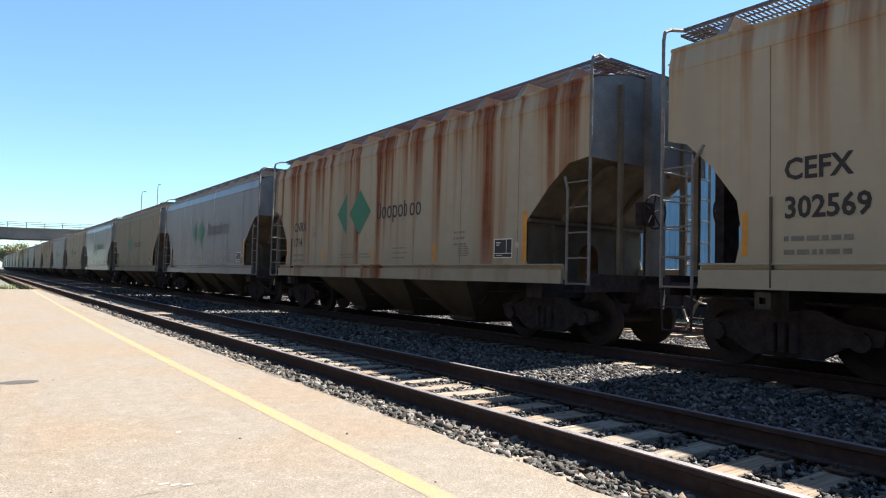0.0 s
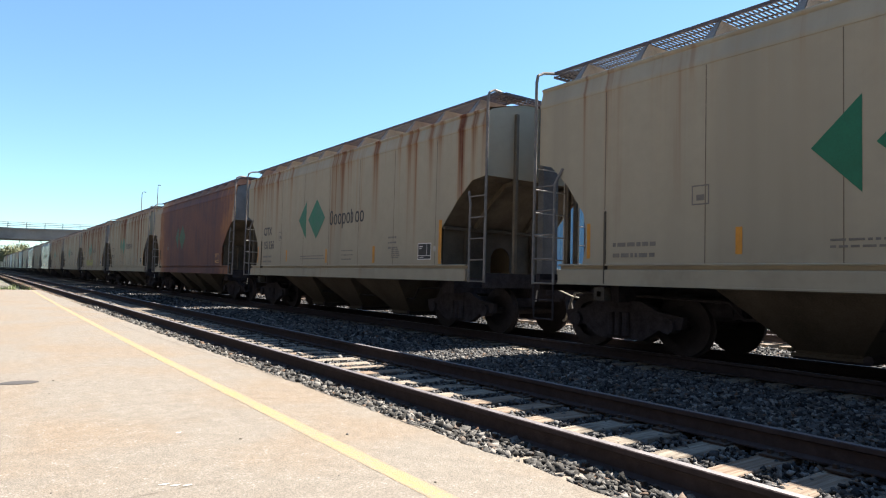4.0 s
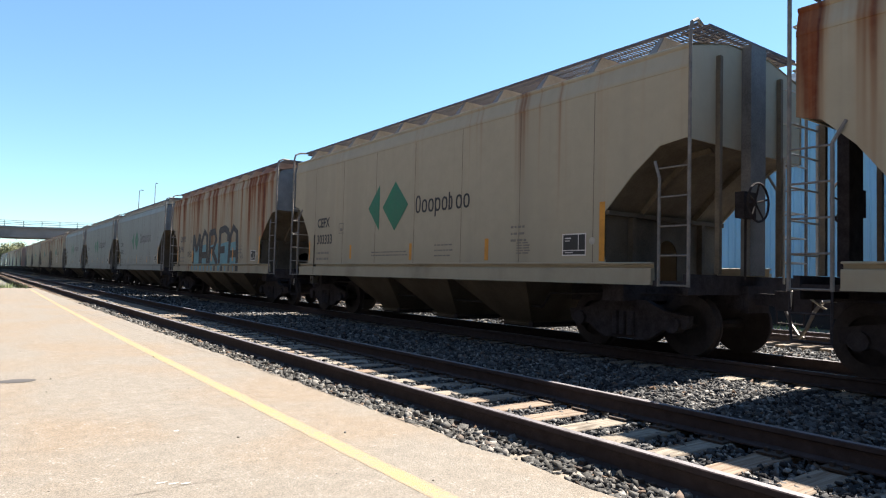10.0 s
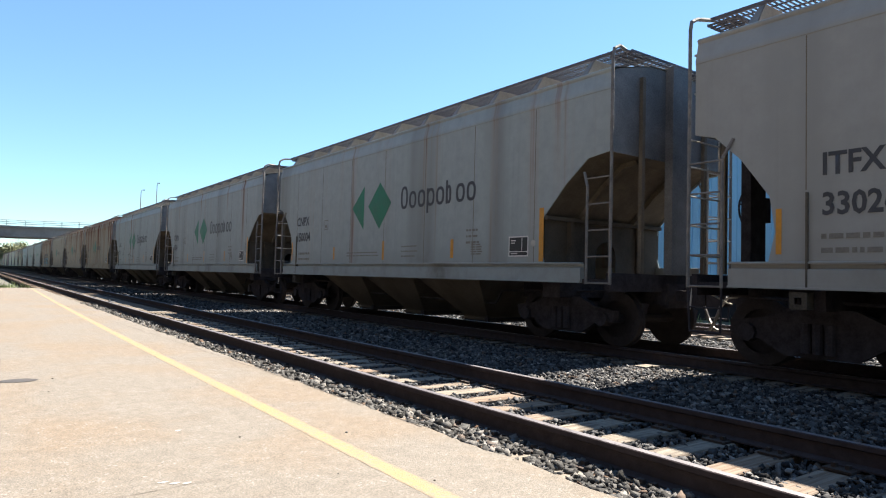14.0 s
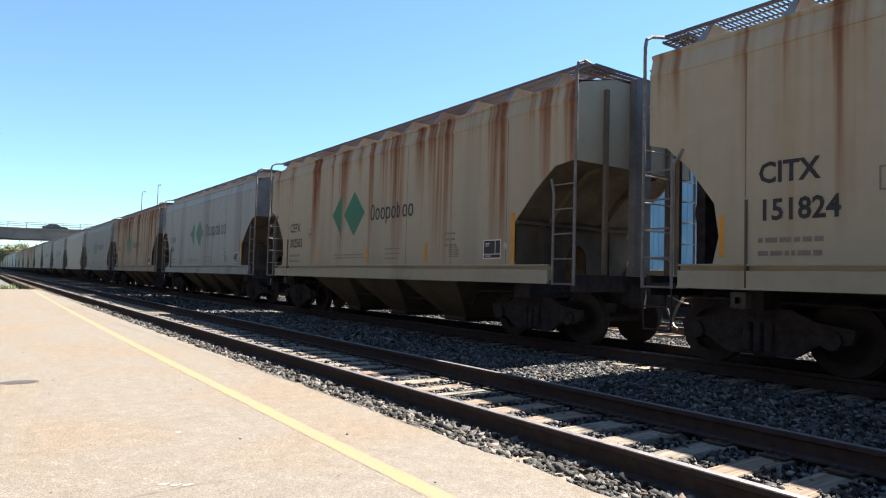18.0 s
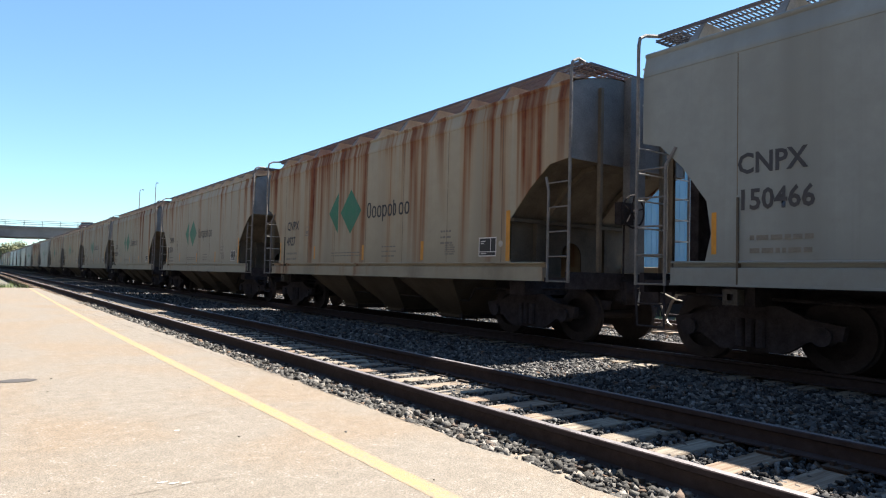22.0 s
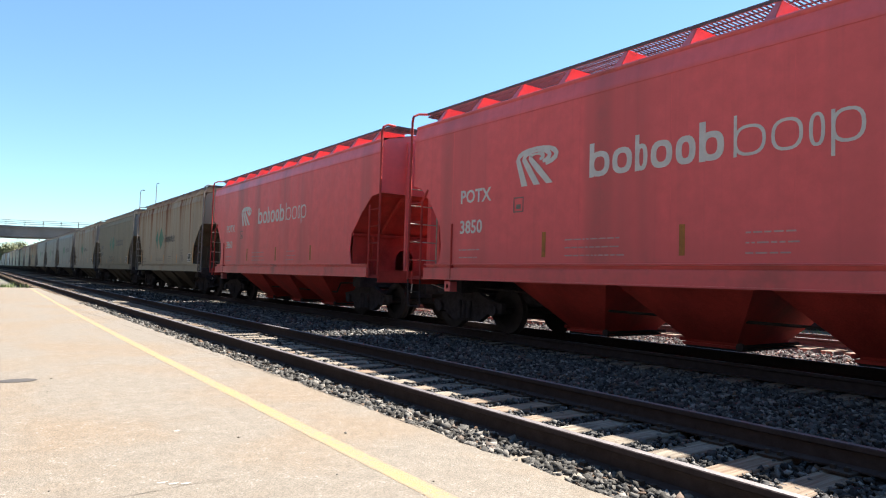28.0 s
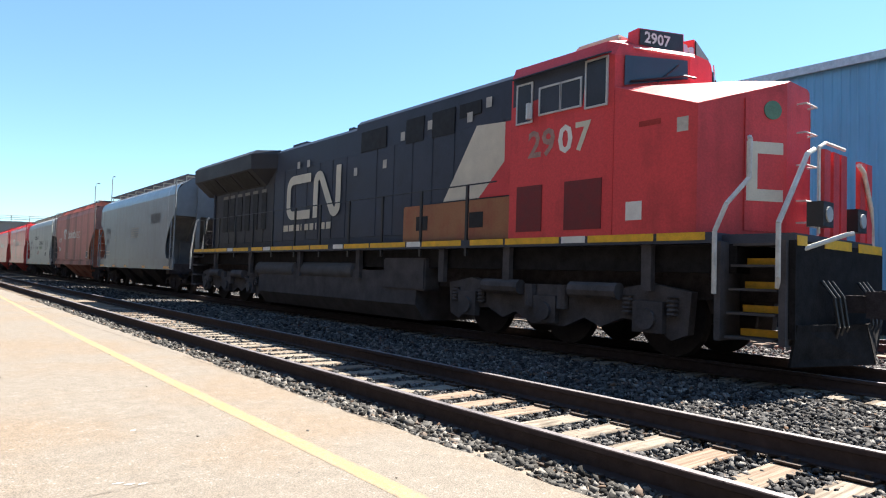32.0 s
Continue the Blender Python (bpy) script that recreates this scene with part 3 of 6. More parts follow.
def build_overpass():
    bridge = empty("overpass", "concrete road overpass with a steel railing crossing the tracks", "bridge", at=pose(0, 160.0, -0.45))
    bm = bmesh.new()
    loft(bm, [[(x, -5.0, z0), (x, -5.0, z1), (x, 5.0, z1), (x, 5.0, z0)] for x, z0, z1 in ((-60, 6.8, 8.6), (8, 7.25, 9.1), (24, 7.7, 9.6), (90, 9.2, 11.1))])
    part("deck", bm, M_CONC, bridge, "brown-grey concrete deck beam")
    bm = bmesh.new()
    loft(bm, [[(x, -5.4, z), (x, -5.4, z + 0.35), (x, -4.9, z + 0.35), (x, -4.9, z)] for x, z in ((-60, 8.6), (8, 9.1), (24, 9.6), (90, 11.1))])
    part("kerb", bm, M_CONC, bridge)
    zt = lambda x: np.interp(x, (-60, 8, 24, 90), (8.95, 9.45, 9.95, 11.45))
    for i in range(44):
        x = -58 + 3.15 * i
        bm = bmesh.new()
        rod(bm, (x, -5.2, zt(x)), (x, -5.2, zt(x) + 1.15), 0.07, 6)
        part("railing_post", bm, M_STEEL, bridge)
    for h in (0.4, 0.75, 1.12):
        bm = bmesh.new()
        tube(bm, [(x, -5.2, zt(x) + h) for x in (-60, 8, 24, 90)], 0.05)
        part("railing_bar", bm, M_STEEL, bridge)
    for x in (3.2, 18.4, 33.0, -14.0):
        bm = bmesh.new()
        for y in (-3.2, 0.0, 3.2):
            rod(bm, (x, y, -0.5), (x, y, 7.2), 0.55, 12)
        box(bm, x - 0.7, x + 0.7, -4.4, 4.4, 6.2, 6.9)
        part("pier", bm, plain("blue-grey pier paint", (0.13, 0.15, 0.22), 0.7), bridge, "dark bridge pier")


def deck_top(x):
    return float(np.interp(x, (-60, 8, 24, 90), (8.15, 8.65, 9.15, 10.65)))


def build_vehicle(label, colour, tall):
    """A road car facing +x, its origin on the road under its middle."""
    car = empty("road_car", label, "car", "cars on the overpass")
    paint = plain(label.split(" ")[0] + " car paint", colour, 0.35, 0.0, 0.15, 2.0)
    dark = plain("dark car glass", (0.02, 0.024, 0.03), 0.15)
    h = 1.72 if tall else 1.45
    side = [(-2.25, 0.30), (2.25, 0.30), (2.30, 0.62), (2.15, 0.80), (1.15, 0.95), (-2.10, 0.98), (-2.30, 0.85)]
    bm = bmesh.new()
    slab(bm, [(x, -0.88, z) for x, z in side], (0, 1.76, 0))
    bmesh.ops.bevel(bm, geom=bm.edges[:], offset=0.05, segments=2, affect="EDGES")
    part("body", bm, paint, car, smooth=40)
    top = [(-2.0 if tall else -1.75, 0.96), (1.05, 0.94), (0.30, h - 0.05), (-1.75 if tall else -1.05, h - 0.05)]
    bm = bmesh.new()
    loft(bm, [[(x, y * (0.82 if z < 1.0 else 0.68), z) for x, z in top] for y in (-1, 1)])
    part("windows", bm, dark, car, "dark car windows")
    bm = bmesh.new()
    slab(bm, [(top[2][0] + 0.05, -0.68, h - 0.06), (top[2][0] + 0.05, 0.68, h - 0.06), (top[3][0] - 0.05, 0.68, h - 0.06), (top[3][0] - 0.05, -0.68, h - 0.06)], (0, 0, 0.06))
    part("roof", bm, paint, car)
    bm = bmesh.new()
    rod(bm, (0, -0.11, 0), (0, 0.11, 0), 0.32, 14)
    tyre = made("wheel", bm, M_BLACK)
    for x in (-1.38, 1.40):
        for y in (-0.80, 0.80):
            part("wheel", tyre, M_BLACK, car, at=pose(x, y, 0.32))
    return car


ROAD = []


def build_traffic():
    """Four cars that cross the overpass: (car, lane y, time, place at that time, speed)."""
    for label, colour, tall, y, t, x, v in (("black saloon car crossing the overpass", (0.03, 0.032, 0.04), False, 157.5, 17.7, 7.6, 19.5), ("maroon estate car crossing the overpass", (0.09, 0.022, 0.026), True, 157.5, 21.2, 5.2, 18.7),
                                            ("white saloon car crossing the overpass", (0.30, 0.30, 0.30), False, 157.5, 24.7, 8.3, 16.6), ("grey saloon car crossing the overpass", (0.05, 0.055, 0.06), False, 162.5, 29.4, 18.9, -17.0)):
        ROAD.append((build_vehicle(label, colour, tall), y, t, x, v))


def build_lamp(x, y, z0, height, reach):
    lamp = empty("street_lamp", "tall grey steel street lamp on the overpass", "street lamp", "street lamps", at=pose(x, y, z0))
    bm = bmesh.new()
    loft(bm, [[(r * math.cos(a), r * math.sin(a), z) for a in [i * 0.7854 for i in range(8)]] for r, z in ((0.14, 0.0), (0.08, height - 0.6))])
    part("pole", bm, M_STEEL, lamp)
    bm = bmesh.new()
    tube(bm, [(0, 0, height - 0.6), (0.15 * reach, 0, height - 0.15), (0.55 * reach, 0, height), (reach, 0, height)], 0.06)
    part("arm", bm, M_STEEL, lamp)
    bm = bmesh.new()
    box(bm, reach - 0.1, reach + 0.35, -0.12, 0.12, height - 0.1, height + 0.08)
    part("lamp_head", bm, M_STEEL, lamp)


def build_tree(x, y, h, seed):
    r = random.Random(seed)
    tree = empty("tree", "leafy spring-green deciduous tree beyond the overpass", "tree", "trees behind the overpass", at=pose(x, y, -0.5))
    bm = bmesh.new()
    loft(bm, [[(q * math.cos(a), q * math.sin(a), z) for a in [i * 0.8976 for i in range(7)]] for q, z in ((0.32, 0), (0.22, h * 0.4), (0.08, h * 0.85))])
    tips = []
    for i in range(9):
        a, z = r.uniform(0, 6.28), h * r.uniform(0.3, 0.65)
        e = (h * 0.33 * math.cos(a) * r.uniform(0.6, 1), h * 0.33 * math.sin(a) * r.uniform(0.6, 1), z + h * r.uniform(0.12, 0.3))
        rod(bm, (0, 0, z), e, 0.07, 5)
        tips.append(Vector(e))
    part("trunk", bm, M_BARK, tree)
    bm = bmesh.new()
    tips.append(Vector((0, 0, h * 0.85)))
    for i in range(2600):
        c = r.choice(tips) + Vector((r.gauss(0, h * 0.11), r.gauss(0, h * 0.11), r.gauss(0, h * 0.08)))
        u, w = (Vector((r.gauss(0, 1), r.gauss(0, 1), r.gauss(0, 1))).normalized() * r.uniform(0.16, 0.34) for _ in range(2))
        bm.faces.new([bm.verts.new(c + q) for q in (u, w, -u, -w)])
    part("crown", bm, M_LEAF, tree)


def build_weeds():
    r = random.Random(11)
    bm = bmesh.new()
    for i in range(2600):
        if i < 900:
            x, y, z, s = r.gauss(0.6, 0.9), r.gauss(44.5, 1.0), -0.5, 0.55
        else:
            x, y, z, s = r.uniform(18.2, 25.6), r.uniform(2, 42), -0.52, 0.30
        a = r.uniform(0, 6.28)
        hgt, w = s * r.uniform(0.4, 1.3), r.uniform(0.02, 0.05)
        lean = Vector((r.gauss(0, 0.12), r.gauss(0, 0.12), hgt))
        u = Vector((math.cos(a), math.sin(a), 0)) * w
        p = Vector((x, y, z))
        bm.faces.new([bm.verts.new(q) for q in (p - u, p + u, p + lean + u * 0.3)])
    weeds = new("weeds", made("weeds", bm, M_GRASS))
    tagged(weeds, "green weeds and grass beyond the platform and tracks", "grass", kind="stuff")


def build_platform_lamp():
    lamp = empty("platform_lamp", "dark slim platform lamp with a flat head", "lamp", at=pose(-0.62, 24.0, -1.24 + PLAT_Z))
    bm = bmesh.new()
    rod(bm, (-1.6, 0, 1.24), (-1.6, 0, 6.5), 0.07, 8)
    part("pole", bm, M_BLACK, lamp)
    bm = bmesh.new()
    rod(bm, (-1.6, 0, 6.4), (0.2, 0, 6.52), 0.04, 8)
    part("arm", bm, M_BLACK, lamp)
    bm = bmesh.new()
    loft(bm, [[(x, -w, z0), (x, w, z0), (x, w * 0.7, z1), (x, -w * 0.7, z1)] for x, w, z0, z1 in ((0.1, 0.1, 6.46, 6.58), (0.5, 0.16, 6.44, 6.62), (1.06, 0.10, 6.48, 6.56))])
    part("lamp_head", bm, plain("dark purple-grey lamp housing", (0.07, 0.05, 0.10), 0.5), lamp)


# ---- covered hopper cars ----
# d runs along a car from its leading end; a car's origin is at its middle, on the rail head
HALF = 6.75


def body_mesh():
    bm = bmesh.new()
    half = [(6.65, 3.08), (6.20, 3.02), (5.74, 2.66), (5.22, 2.13), (5.14, 1.72), (5.26, 1.335)]
    lead = [(6.65, 3.08), (6.36, 3.0), (6.0, 2.66), (5.63, 2.16), (5.56, 1.72), (5.65, 1.335)]
    for s in (-1, 1):
        # lower sheet with the hopper cut-outs at both ends, then the rolled top in strips
        low = lead + [(-y, z) for y, z in half[::-1]]
        a = [bm.verts.new((s * 1.6, y, z)) for y, z in low]
        c = [bm.verts.new((s * 1.58, y, z)) for y, z in low]
        bm.faces.new(a)
        bm.faces.new(c[::-1])
        for i in range(len(a) - 1):
            bm.faces.new((a[i], c[i], c[i + 1], a[i + 1]))
        prof = [(1.6, 3.08), (1.6, 4.045), (1.609, 4.055), (1.609, 4.10), (1.598, 4.13), (1.55, 4.34), (1.563, 4.352), (1.572, 4.372), (1.570, 4.392), (1.556, 4.408), (1.53, 4.41), (1.46, 4.415), (0.62, 4.60), (0.0, 4.63)]
        loft(bm, [[(s * x, y, z) for x, z in prof] for y in (-6.65, 6.65)], closed=False, caps=False)
    bmesh.ops.remove_doubles(bm, verts=bm.verts, dist=0.001)
    return made("body", bm, None, 35)


def end_wall_mesh():
    bm = bmesh.new()
    wall = [(-1.585, 3.08), (-1.585, 4.04), (-1.53, 4.34), (-1.44, 4.40), (-0.62, 4.60), (0.62, 4.60), (1.44, 4.40), (1.53, 4.34), (1.585, 4.04), (1.585, 3.08)]
    slab(bm, [(x, 6.6, z) for x, z in wall], (0, 0.03, 0))
    return made("end_wall", bm)


def slope_mesh():
    """Folded slope sheet under the end wall, with two stiffeners on its underside."""
    bm = bmesh.new()
    line = [(6.60, 3.10), (6.18, 3.05), (5.71, 2.70), (5.19, 2.16)]
    loft(bm, [[(x, y, z) for y, z in line] + [(x, y - 0.01, z + 0.03) for y, z in line[::-1]] for x in (-1.59, 1.59)])
    for x in (-0.72, 0.72):
        loft(bm, [[(x - 0.035, y, z), (x + 0.035, y, z), (x + 0.035, y + 0.05, z - 0.075), (x - 0.035, y + 0.05, z - 0.075)] for y, z in ((6.45, 3.07), (6.18, 3.04), (5.71, 2.69), (5.22, 2.19))])
    return made("slope_sheet", bm)


def brace_mesh():
    """Cross bulkhead under the slope sheet, with an arched hole over the centre sill, and its bottom beam."""
    bm = bmesh.new()
    arch = [(0.28 * math.cos(a), 1.52 + 0.27 * math.sin(a)) for a in [i * 0.3927 for i in range(9)]]
    for s in (-1, 1):
        half = [(1.58, 1.06), (1.58, 2.17), (0.0, 2.17)] + arch[4::-1] + [(0.28, 1.06)]
        slab(bm, [(s * x - 0.05, 5.17, z) for x, z in half], (0, 0.025, 0))
        box(bm, s * 0.95 - 0.04, s * 0.95 + 0.04, 5.195, 5.29, 1.06, 2.16)
    box(bm, -1.58, 1.58, 5.13, 5.30, 2.10, 2.165)
    return made("bulkhead", bm)


def sill_mesh():
    bm = bmesh.new()
    prof = [(-1.50, 1.035), (-1.65, 1.035), (-1.65, 1.058), (-1.628, 1.06), (-1.628, 1.268), (-1.615, 1.276), (-1.555, 1.278), (-1.555, 1.334), (-1.622, 1.336), (-1.626, 1.352), (-1.602, 1.364), (-1.55, 1.36), (-1.53, 1.06), (-1.50, 1.06)]
    loft(bm, [[(x, y, z) for x, z in prof] for y in (-6.1, 6.15)])
    return made("side_sill", bm)


def box_mesh(name, *q):
    bm = bmesh.new()
    box(bm, *q)
    return made(name, bm)


def ladder_mesh(y_out, y_in, top_out, top_in, hook=True):
    """Corner ladder: a tall post, a short post and rungs between them."""
    bm = bmesh.new()
    x = -1.66
    pts = [(x, y_out, 1.02), (x, y_out, top_out - 0.18)]
    pts += [(x + 0.03, y_out, top_out - 0.05), (x + 0.16, y_out, top_out + 0.02), (x + 0.42, y_out * 0.985, top_out + 0.04)] if hook else [(x, y_out, top_out)]
    tube(bm, pts, 0.027)
    tube(bm, [(x, y_in, 1.02), (x, y_in, top_in - 0.25), (x + 0.06, y_in + 0.12 * (1 if y_in < 0 else -1), top_in)], 0.024)
    z = 1.04
    while z < top_in - 0.1:
        rod(bm, (x, y_out, z), (x, y_in, z), 0.014, 5)
        z += 0.41
    return made("ladder", bm, M_GRAB)


def stirrup_mesh():
    """Sill step hung below a ladder."""
    bm = bmesh.new()
    tube(bm, [(-1.66, 6.70, 1.04), (-1.64, 6.68, 0.44), (-1.64, 6.24, 0.44), (-1.66, 6.22, 1.04)], 0.017, 5)
    rod(bm, (-1.65, 6.69, 0.76), (-1.65, 6.23, 0.76), 0.013, 5)
    return made("sill_step", bm, M_UNDER)


def jack_pad_mesh():
    bm = bmesh.new()
    loft(bm, [[(-1.62, y - w, 1.03 - w - 0.13), (-1.62, y + w, 1.03 - w - 0.13), (-1.62, y + w, 1.03 + w - 0.13), (-1.62, y - w, 1.03 + w - 0.13)] for y, w in ((5.28, 0.04), (5.28, 0.10))], caps=False)
    for a, b, c, d in ((5.18, 5.38, 0.99, 1.0), (5.18, 5.38, 0.80, 0.81), (5.18, 5.19, 0.81, 0.99), (5.37, 5.38, 0.81, 0.99)):
        box(bm, -1.619, -1.45, a, b, c, d)
    return made("jack_pad", bm)


def grab_mesh():
    bm = bmesh.new()
    tube(bm, [(-1.50, 6.62, 0), (-1.50, 6.73, 0), (-0.98, 6.73, -0.01), (-0.98, 6.62, -0.01)], 0.014, 5)
    return made("end_grab_iron", bm, M_GRAB)


def end_ladder_mesh():
    """Rungs across the corner below the end wall, on an inner stile."""
    bm = bmesh.new()
    rod(bm, (-0.90, 6.72, 1.1), (-0.90, 6.72, 3.1), 0.02, 5)
    for z in (1.45, 1.85, 2.25, 2.65, 3.02):
        rod(bm, (-1.64, 6.71, z), (-0.90, 6.71, z), 0.013, 5)
    return made("end_ladder", bm, M_GRAB)


def board_mesh(y0=-6.62, y1=6.62, x0=-1.30, x1=-0.64, z=4.755):
    """Running board of open grating: edge angles, long bars and thin cross bars."""
    bm = bmesh.new()
    for x in (x0, x1):
        box(bm, x - 0.014, x + 0.014, y0, y1, z - 0.045, z + 0.008)
    for i in range(1, 3):
        x = x0 + (x1 - x0) * i / 3
        box(bm, x - 0.005, x + 0.006, y0, y1, z - 0.022, z)
    n = int((y1 - y0) / 0.064)
    for i in range(n + 1):
        y = y0 + (y1 - y0) * i / n
        box(bm, x0, x1, y - 0.007, y + 0.007, z - 0.026, z - 0.004)
    return made("running_board", bm, M_GRATE)


def gusset_mesh():
    bm = bmesh.new()
    slab(bm, [(-1.50, 0, 4.41), (-1.30, 0, 4.715), (-0.60, 0, 4.715), (-0.60, 0, 4.615)], (0, 0.012, 0))
    slab(bm, [(-1.50, 0, 4.41), (-1.30, 0, 4.715), (-1.30, 0.07, 4.715), (-1.50, 0.16, 4.41)], (0.01, 0, 0.008))
    return made("gusset", bm)


def cross_board_mesh():
    bm = bmesh.new()
    for i in range(26):
        x = -1.2 + 2.4 * i / 25
        box(bm, x - 0.010, x + 0.010, 6.3, 6.72, 4.70, 4.725)
    for y in (6.3, 6.44, 6.58, 6.72):
        box(bm, -1.22, 1.22, y - 0.008, y + 0.008, 4.69, 4.73)
    return made("end_running_board", bm, M_GRATE)


def bay_mesh():
    """One discharge hopper under the body, with its gate."""
    bm = bmesh.new()
    loft(bm, [[(-w, -l, z), (w, -l, z), (w, l, z), (-w, l, z)] for w, l, z in ((1.53, 1.16, 1.26), (1.50, 1.05, 1.02), (0.72, 0.40, 0.27), (0.70, 0.40, 0.19))])
    box(bm, -0.76, 0.76, -0.44, 0.44, 0.19, 0.23)
    rod(bm, (-0.80, 0.44, 0.27), (0.80, 0.44, 0.27), 0.03, 6)
    return made("hopper_bay", bm)


def gear_mesh():
    """Brake cylinder, reservoir and pipe runs under the body."""
    bm = bmesh.new()
    rod(bm, (-0.55, 3.62, 0.72), (-0.55, 4.12, 0.72), 0.17, 10)
    box(bm, -0.68, -0.42, 3.5, 3.66, 0.60, 0.95)
    tube(bm, [(-0.98, 6.5, 0.92), (-0.98, 3.5, 0.84), (-0.98, 3.3, 0.62), (-0.98, -3.3, 0.58), (-0.98, -3.5, 0.84), (-0.98, -6.5, 0.92)], 0.022, 5)
    return made("brake_gear", bm, M_UNDER)


def gate_mesh():
    """Sliding gate, rack and operating shaft below a bay."""
    bm = bmesh.new()
    box(bm, -0.70, 0.70, -0.46, 0.42, 0.155, 0.186)
    for x in (-0.5, 0.5):
        box(bm, x - 0.03, x + 0.03, -0.62, 0.46, 0.186, 0.21)
    rod(bm, (-0.80, -0.50, 0.23), (0.80, -0.50, 0.23), 0.028, 6)
    rod(bm, (-0.80, -0.50, 0.23), (-0.84, -0.50, 0.23), 0.06, 8)
    return made("discharge_gate", bm, M_UNDER)


def side_frame_mesh():
    bm = bmesh.new()
    out = [(-1.14, 0.60), (-1.10, 0.42), (-0.72, 0.38), (-0.42, 0.20), (0.42, 0.20), (0.72, 0.38), (1.10, 0.42), (1.14, 0.60), (0.70, 0.66), (0.40, 0.80), (-0.40, 0.80), (-0.70, 0.66)]
    slab(bm, [(-1.02, y, z) for y, z in out], (-0.12, 0, 0))
    for y in (-0.89, 0.89):
        rod(bm, (-1.0, y, 0.46), (-1.20, y, 0.46), 0.12, 10)
    for y in (-0.14, 0.0, 0.14):
        rod(bm, (-1.17, y, 0.26), (-1.17, y, 0.62), 0.06, 8)
    return made("side_frame", bm, M_UNDER)


def wheelset_mesh():
    bm = bmesh.new()
    for s in (-1, 1):
        rings = []
        for x, r in ((0.79, 0.30), (0.79, 0.41), (0.785, 0.457), (0.70, 0.462), (0.688, 0.488), (0.664, 0.485), (0.66, 0.40), (0.70, 0.30), (0.66, 0.12), (0.66, 0.0)):
            rings.append([(s * x, r * math.cos(a), 0.457 + r * math.sin(a)) for a in [i * 0.2618 for i in range(24)]])
        loft(bm, rings, caps=False)
    rod(bm, (-1.05, 0, 0.457), (1.05, 0, 0.457), 0.075, 8)
    return made("wheelset", bm, M_WHEEL, 40)


def coupler_mesh():
    bm = bmesh.new()
    box(bm, -0.10, 0.10, 6.7, 7.22, 0.78, 0.95)
    box(bm, -0.17, 0.17, 7.12, 7.36, 0.72, 1.0)
    box(bm, -0.30, 0.30, 6.68, 6.80, 0.66, 1.06)
    return made("coupler", bm, M_UNDER)


def hose_mesh():
    bm = bmesh.new()
    tube(bm, [(-0.42, 6.70, 0.90), (-0.42, 6.86, 0.88), (-0.40, 6.98, 0.74), (-0.36, 7.10, 0.50), (-0.28, 7.24, 0.36), (-0.20, 7.36, 0.33)], 0.024)
    return made("air_hose", bm)


def lever_mesh():
    bm = bmesh.new()
    tube(bm, [(-1.52, 6.76, 0.72), (-1.50, 6.74, 1.0), (-1.38, 6.74, 1.04), (-0.5, 6.82, 0.80), (-0.2, 6.92, 0.78)], 0.013)
    return made("cut_lever", bm)


def brake_wheel_mesh():
    """Hand brake wheel with dished spokes on its gear housing."""
    bm = bmesh.new()
    cx, cy, cz, r = 0.36, 6.98, 2.26, 0.28
    ring = [(cx + r * math.cos(0.39270 * i), cy, cz + r * math.sin(0.39270 * i)) for i in range(17)]
    tube(bm, ring, 0.017, 5)
    for i in range(5):
        a = 1.25664 * i + 0.4
        rod(bm, (cx, cy - 0.05, cz), (cx + r * math.cos(a), cy, cz + r * math.sin(a)), 0.013, 5)
    rod(bm, (cx, 6.80, cz), (cx, cy - 0.03, cz), 0.03, 6)
    box(bm, cx - 0.16, cx + 0.17, 6.72, 6.86, cz - 0.22, cz + 0.16)
    rod(bm, (cx + 0.02, 6.80, 1.15), (cx + 0.02, 6.80, cz - 0.2), 0.018, 5)
    return made("brake_wheel", bm, M_STEEL)


def seam_mesh(low):
    bm = bmesh.new()
    box(bm, -1.6022, -1.598, -0.006, 0.006, low, 4.04)
    return made("seam", bm)


def flat(pts, x=-1.606):
    """A painted shape on the near side: (d, z) points."""
    bm = bmesh.new()
    bm.faces.new([bm.verts.new((x, HALF - d, z)) for d, z in pts])
    return made("mark", bm)


def bars(rects, x=-1.606):
    bm = bmesh.new()
    for d0, d1, z0, z1 in rects:
        bm.faces.new([bm.verts.new((x, HALF - d, z)) for d, z in ((d0, z0), (d1, z0), (d1, z1), (d0, z1))])
    return made("bars", bm)


def mark_shapes(seed, d0, d1, z0, h, lines, step):
    """Unreadable lettering as plain bars."""
    r = random.Random(seed)
    out = []
    for i in range(lines):
        z, d = z0 - i * step, d0
        while d < d1 - 0.1:
            w = r.uniform(0.04, 0.17)
            out.append((d, min(d + w, d1), z, z + h))
            d += w + 0.028
    return bars(out)


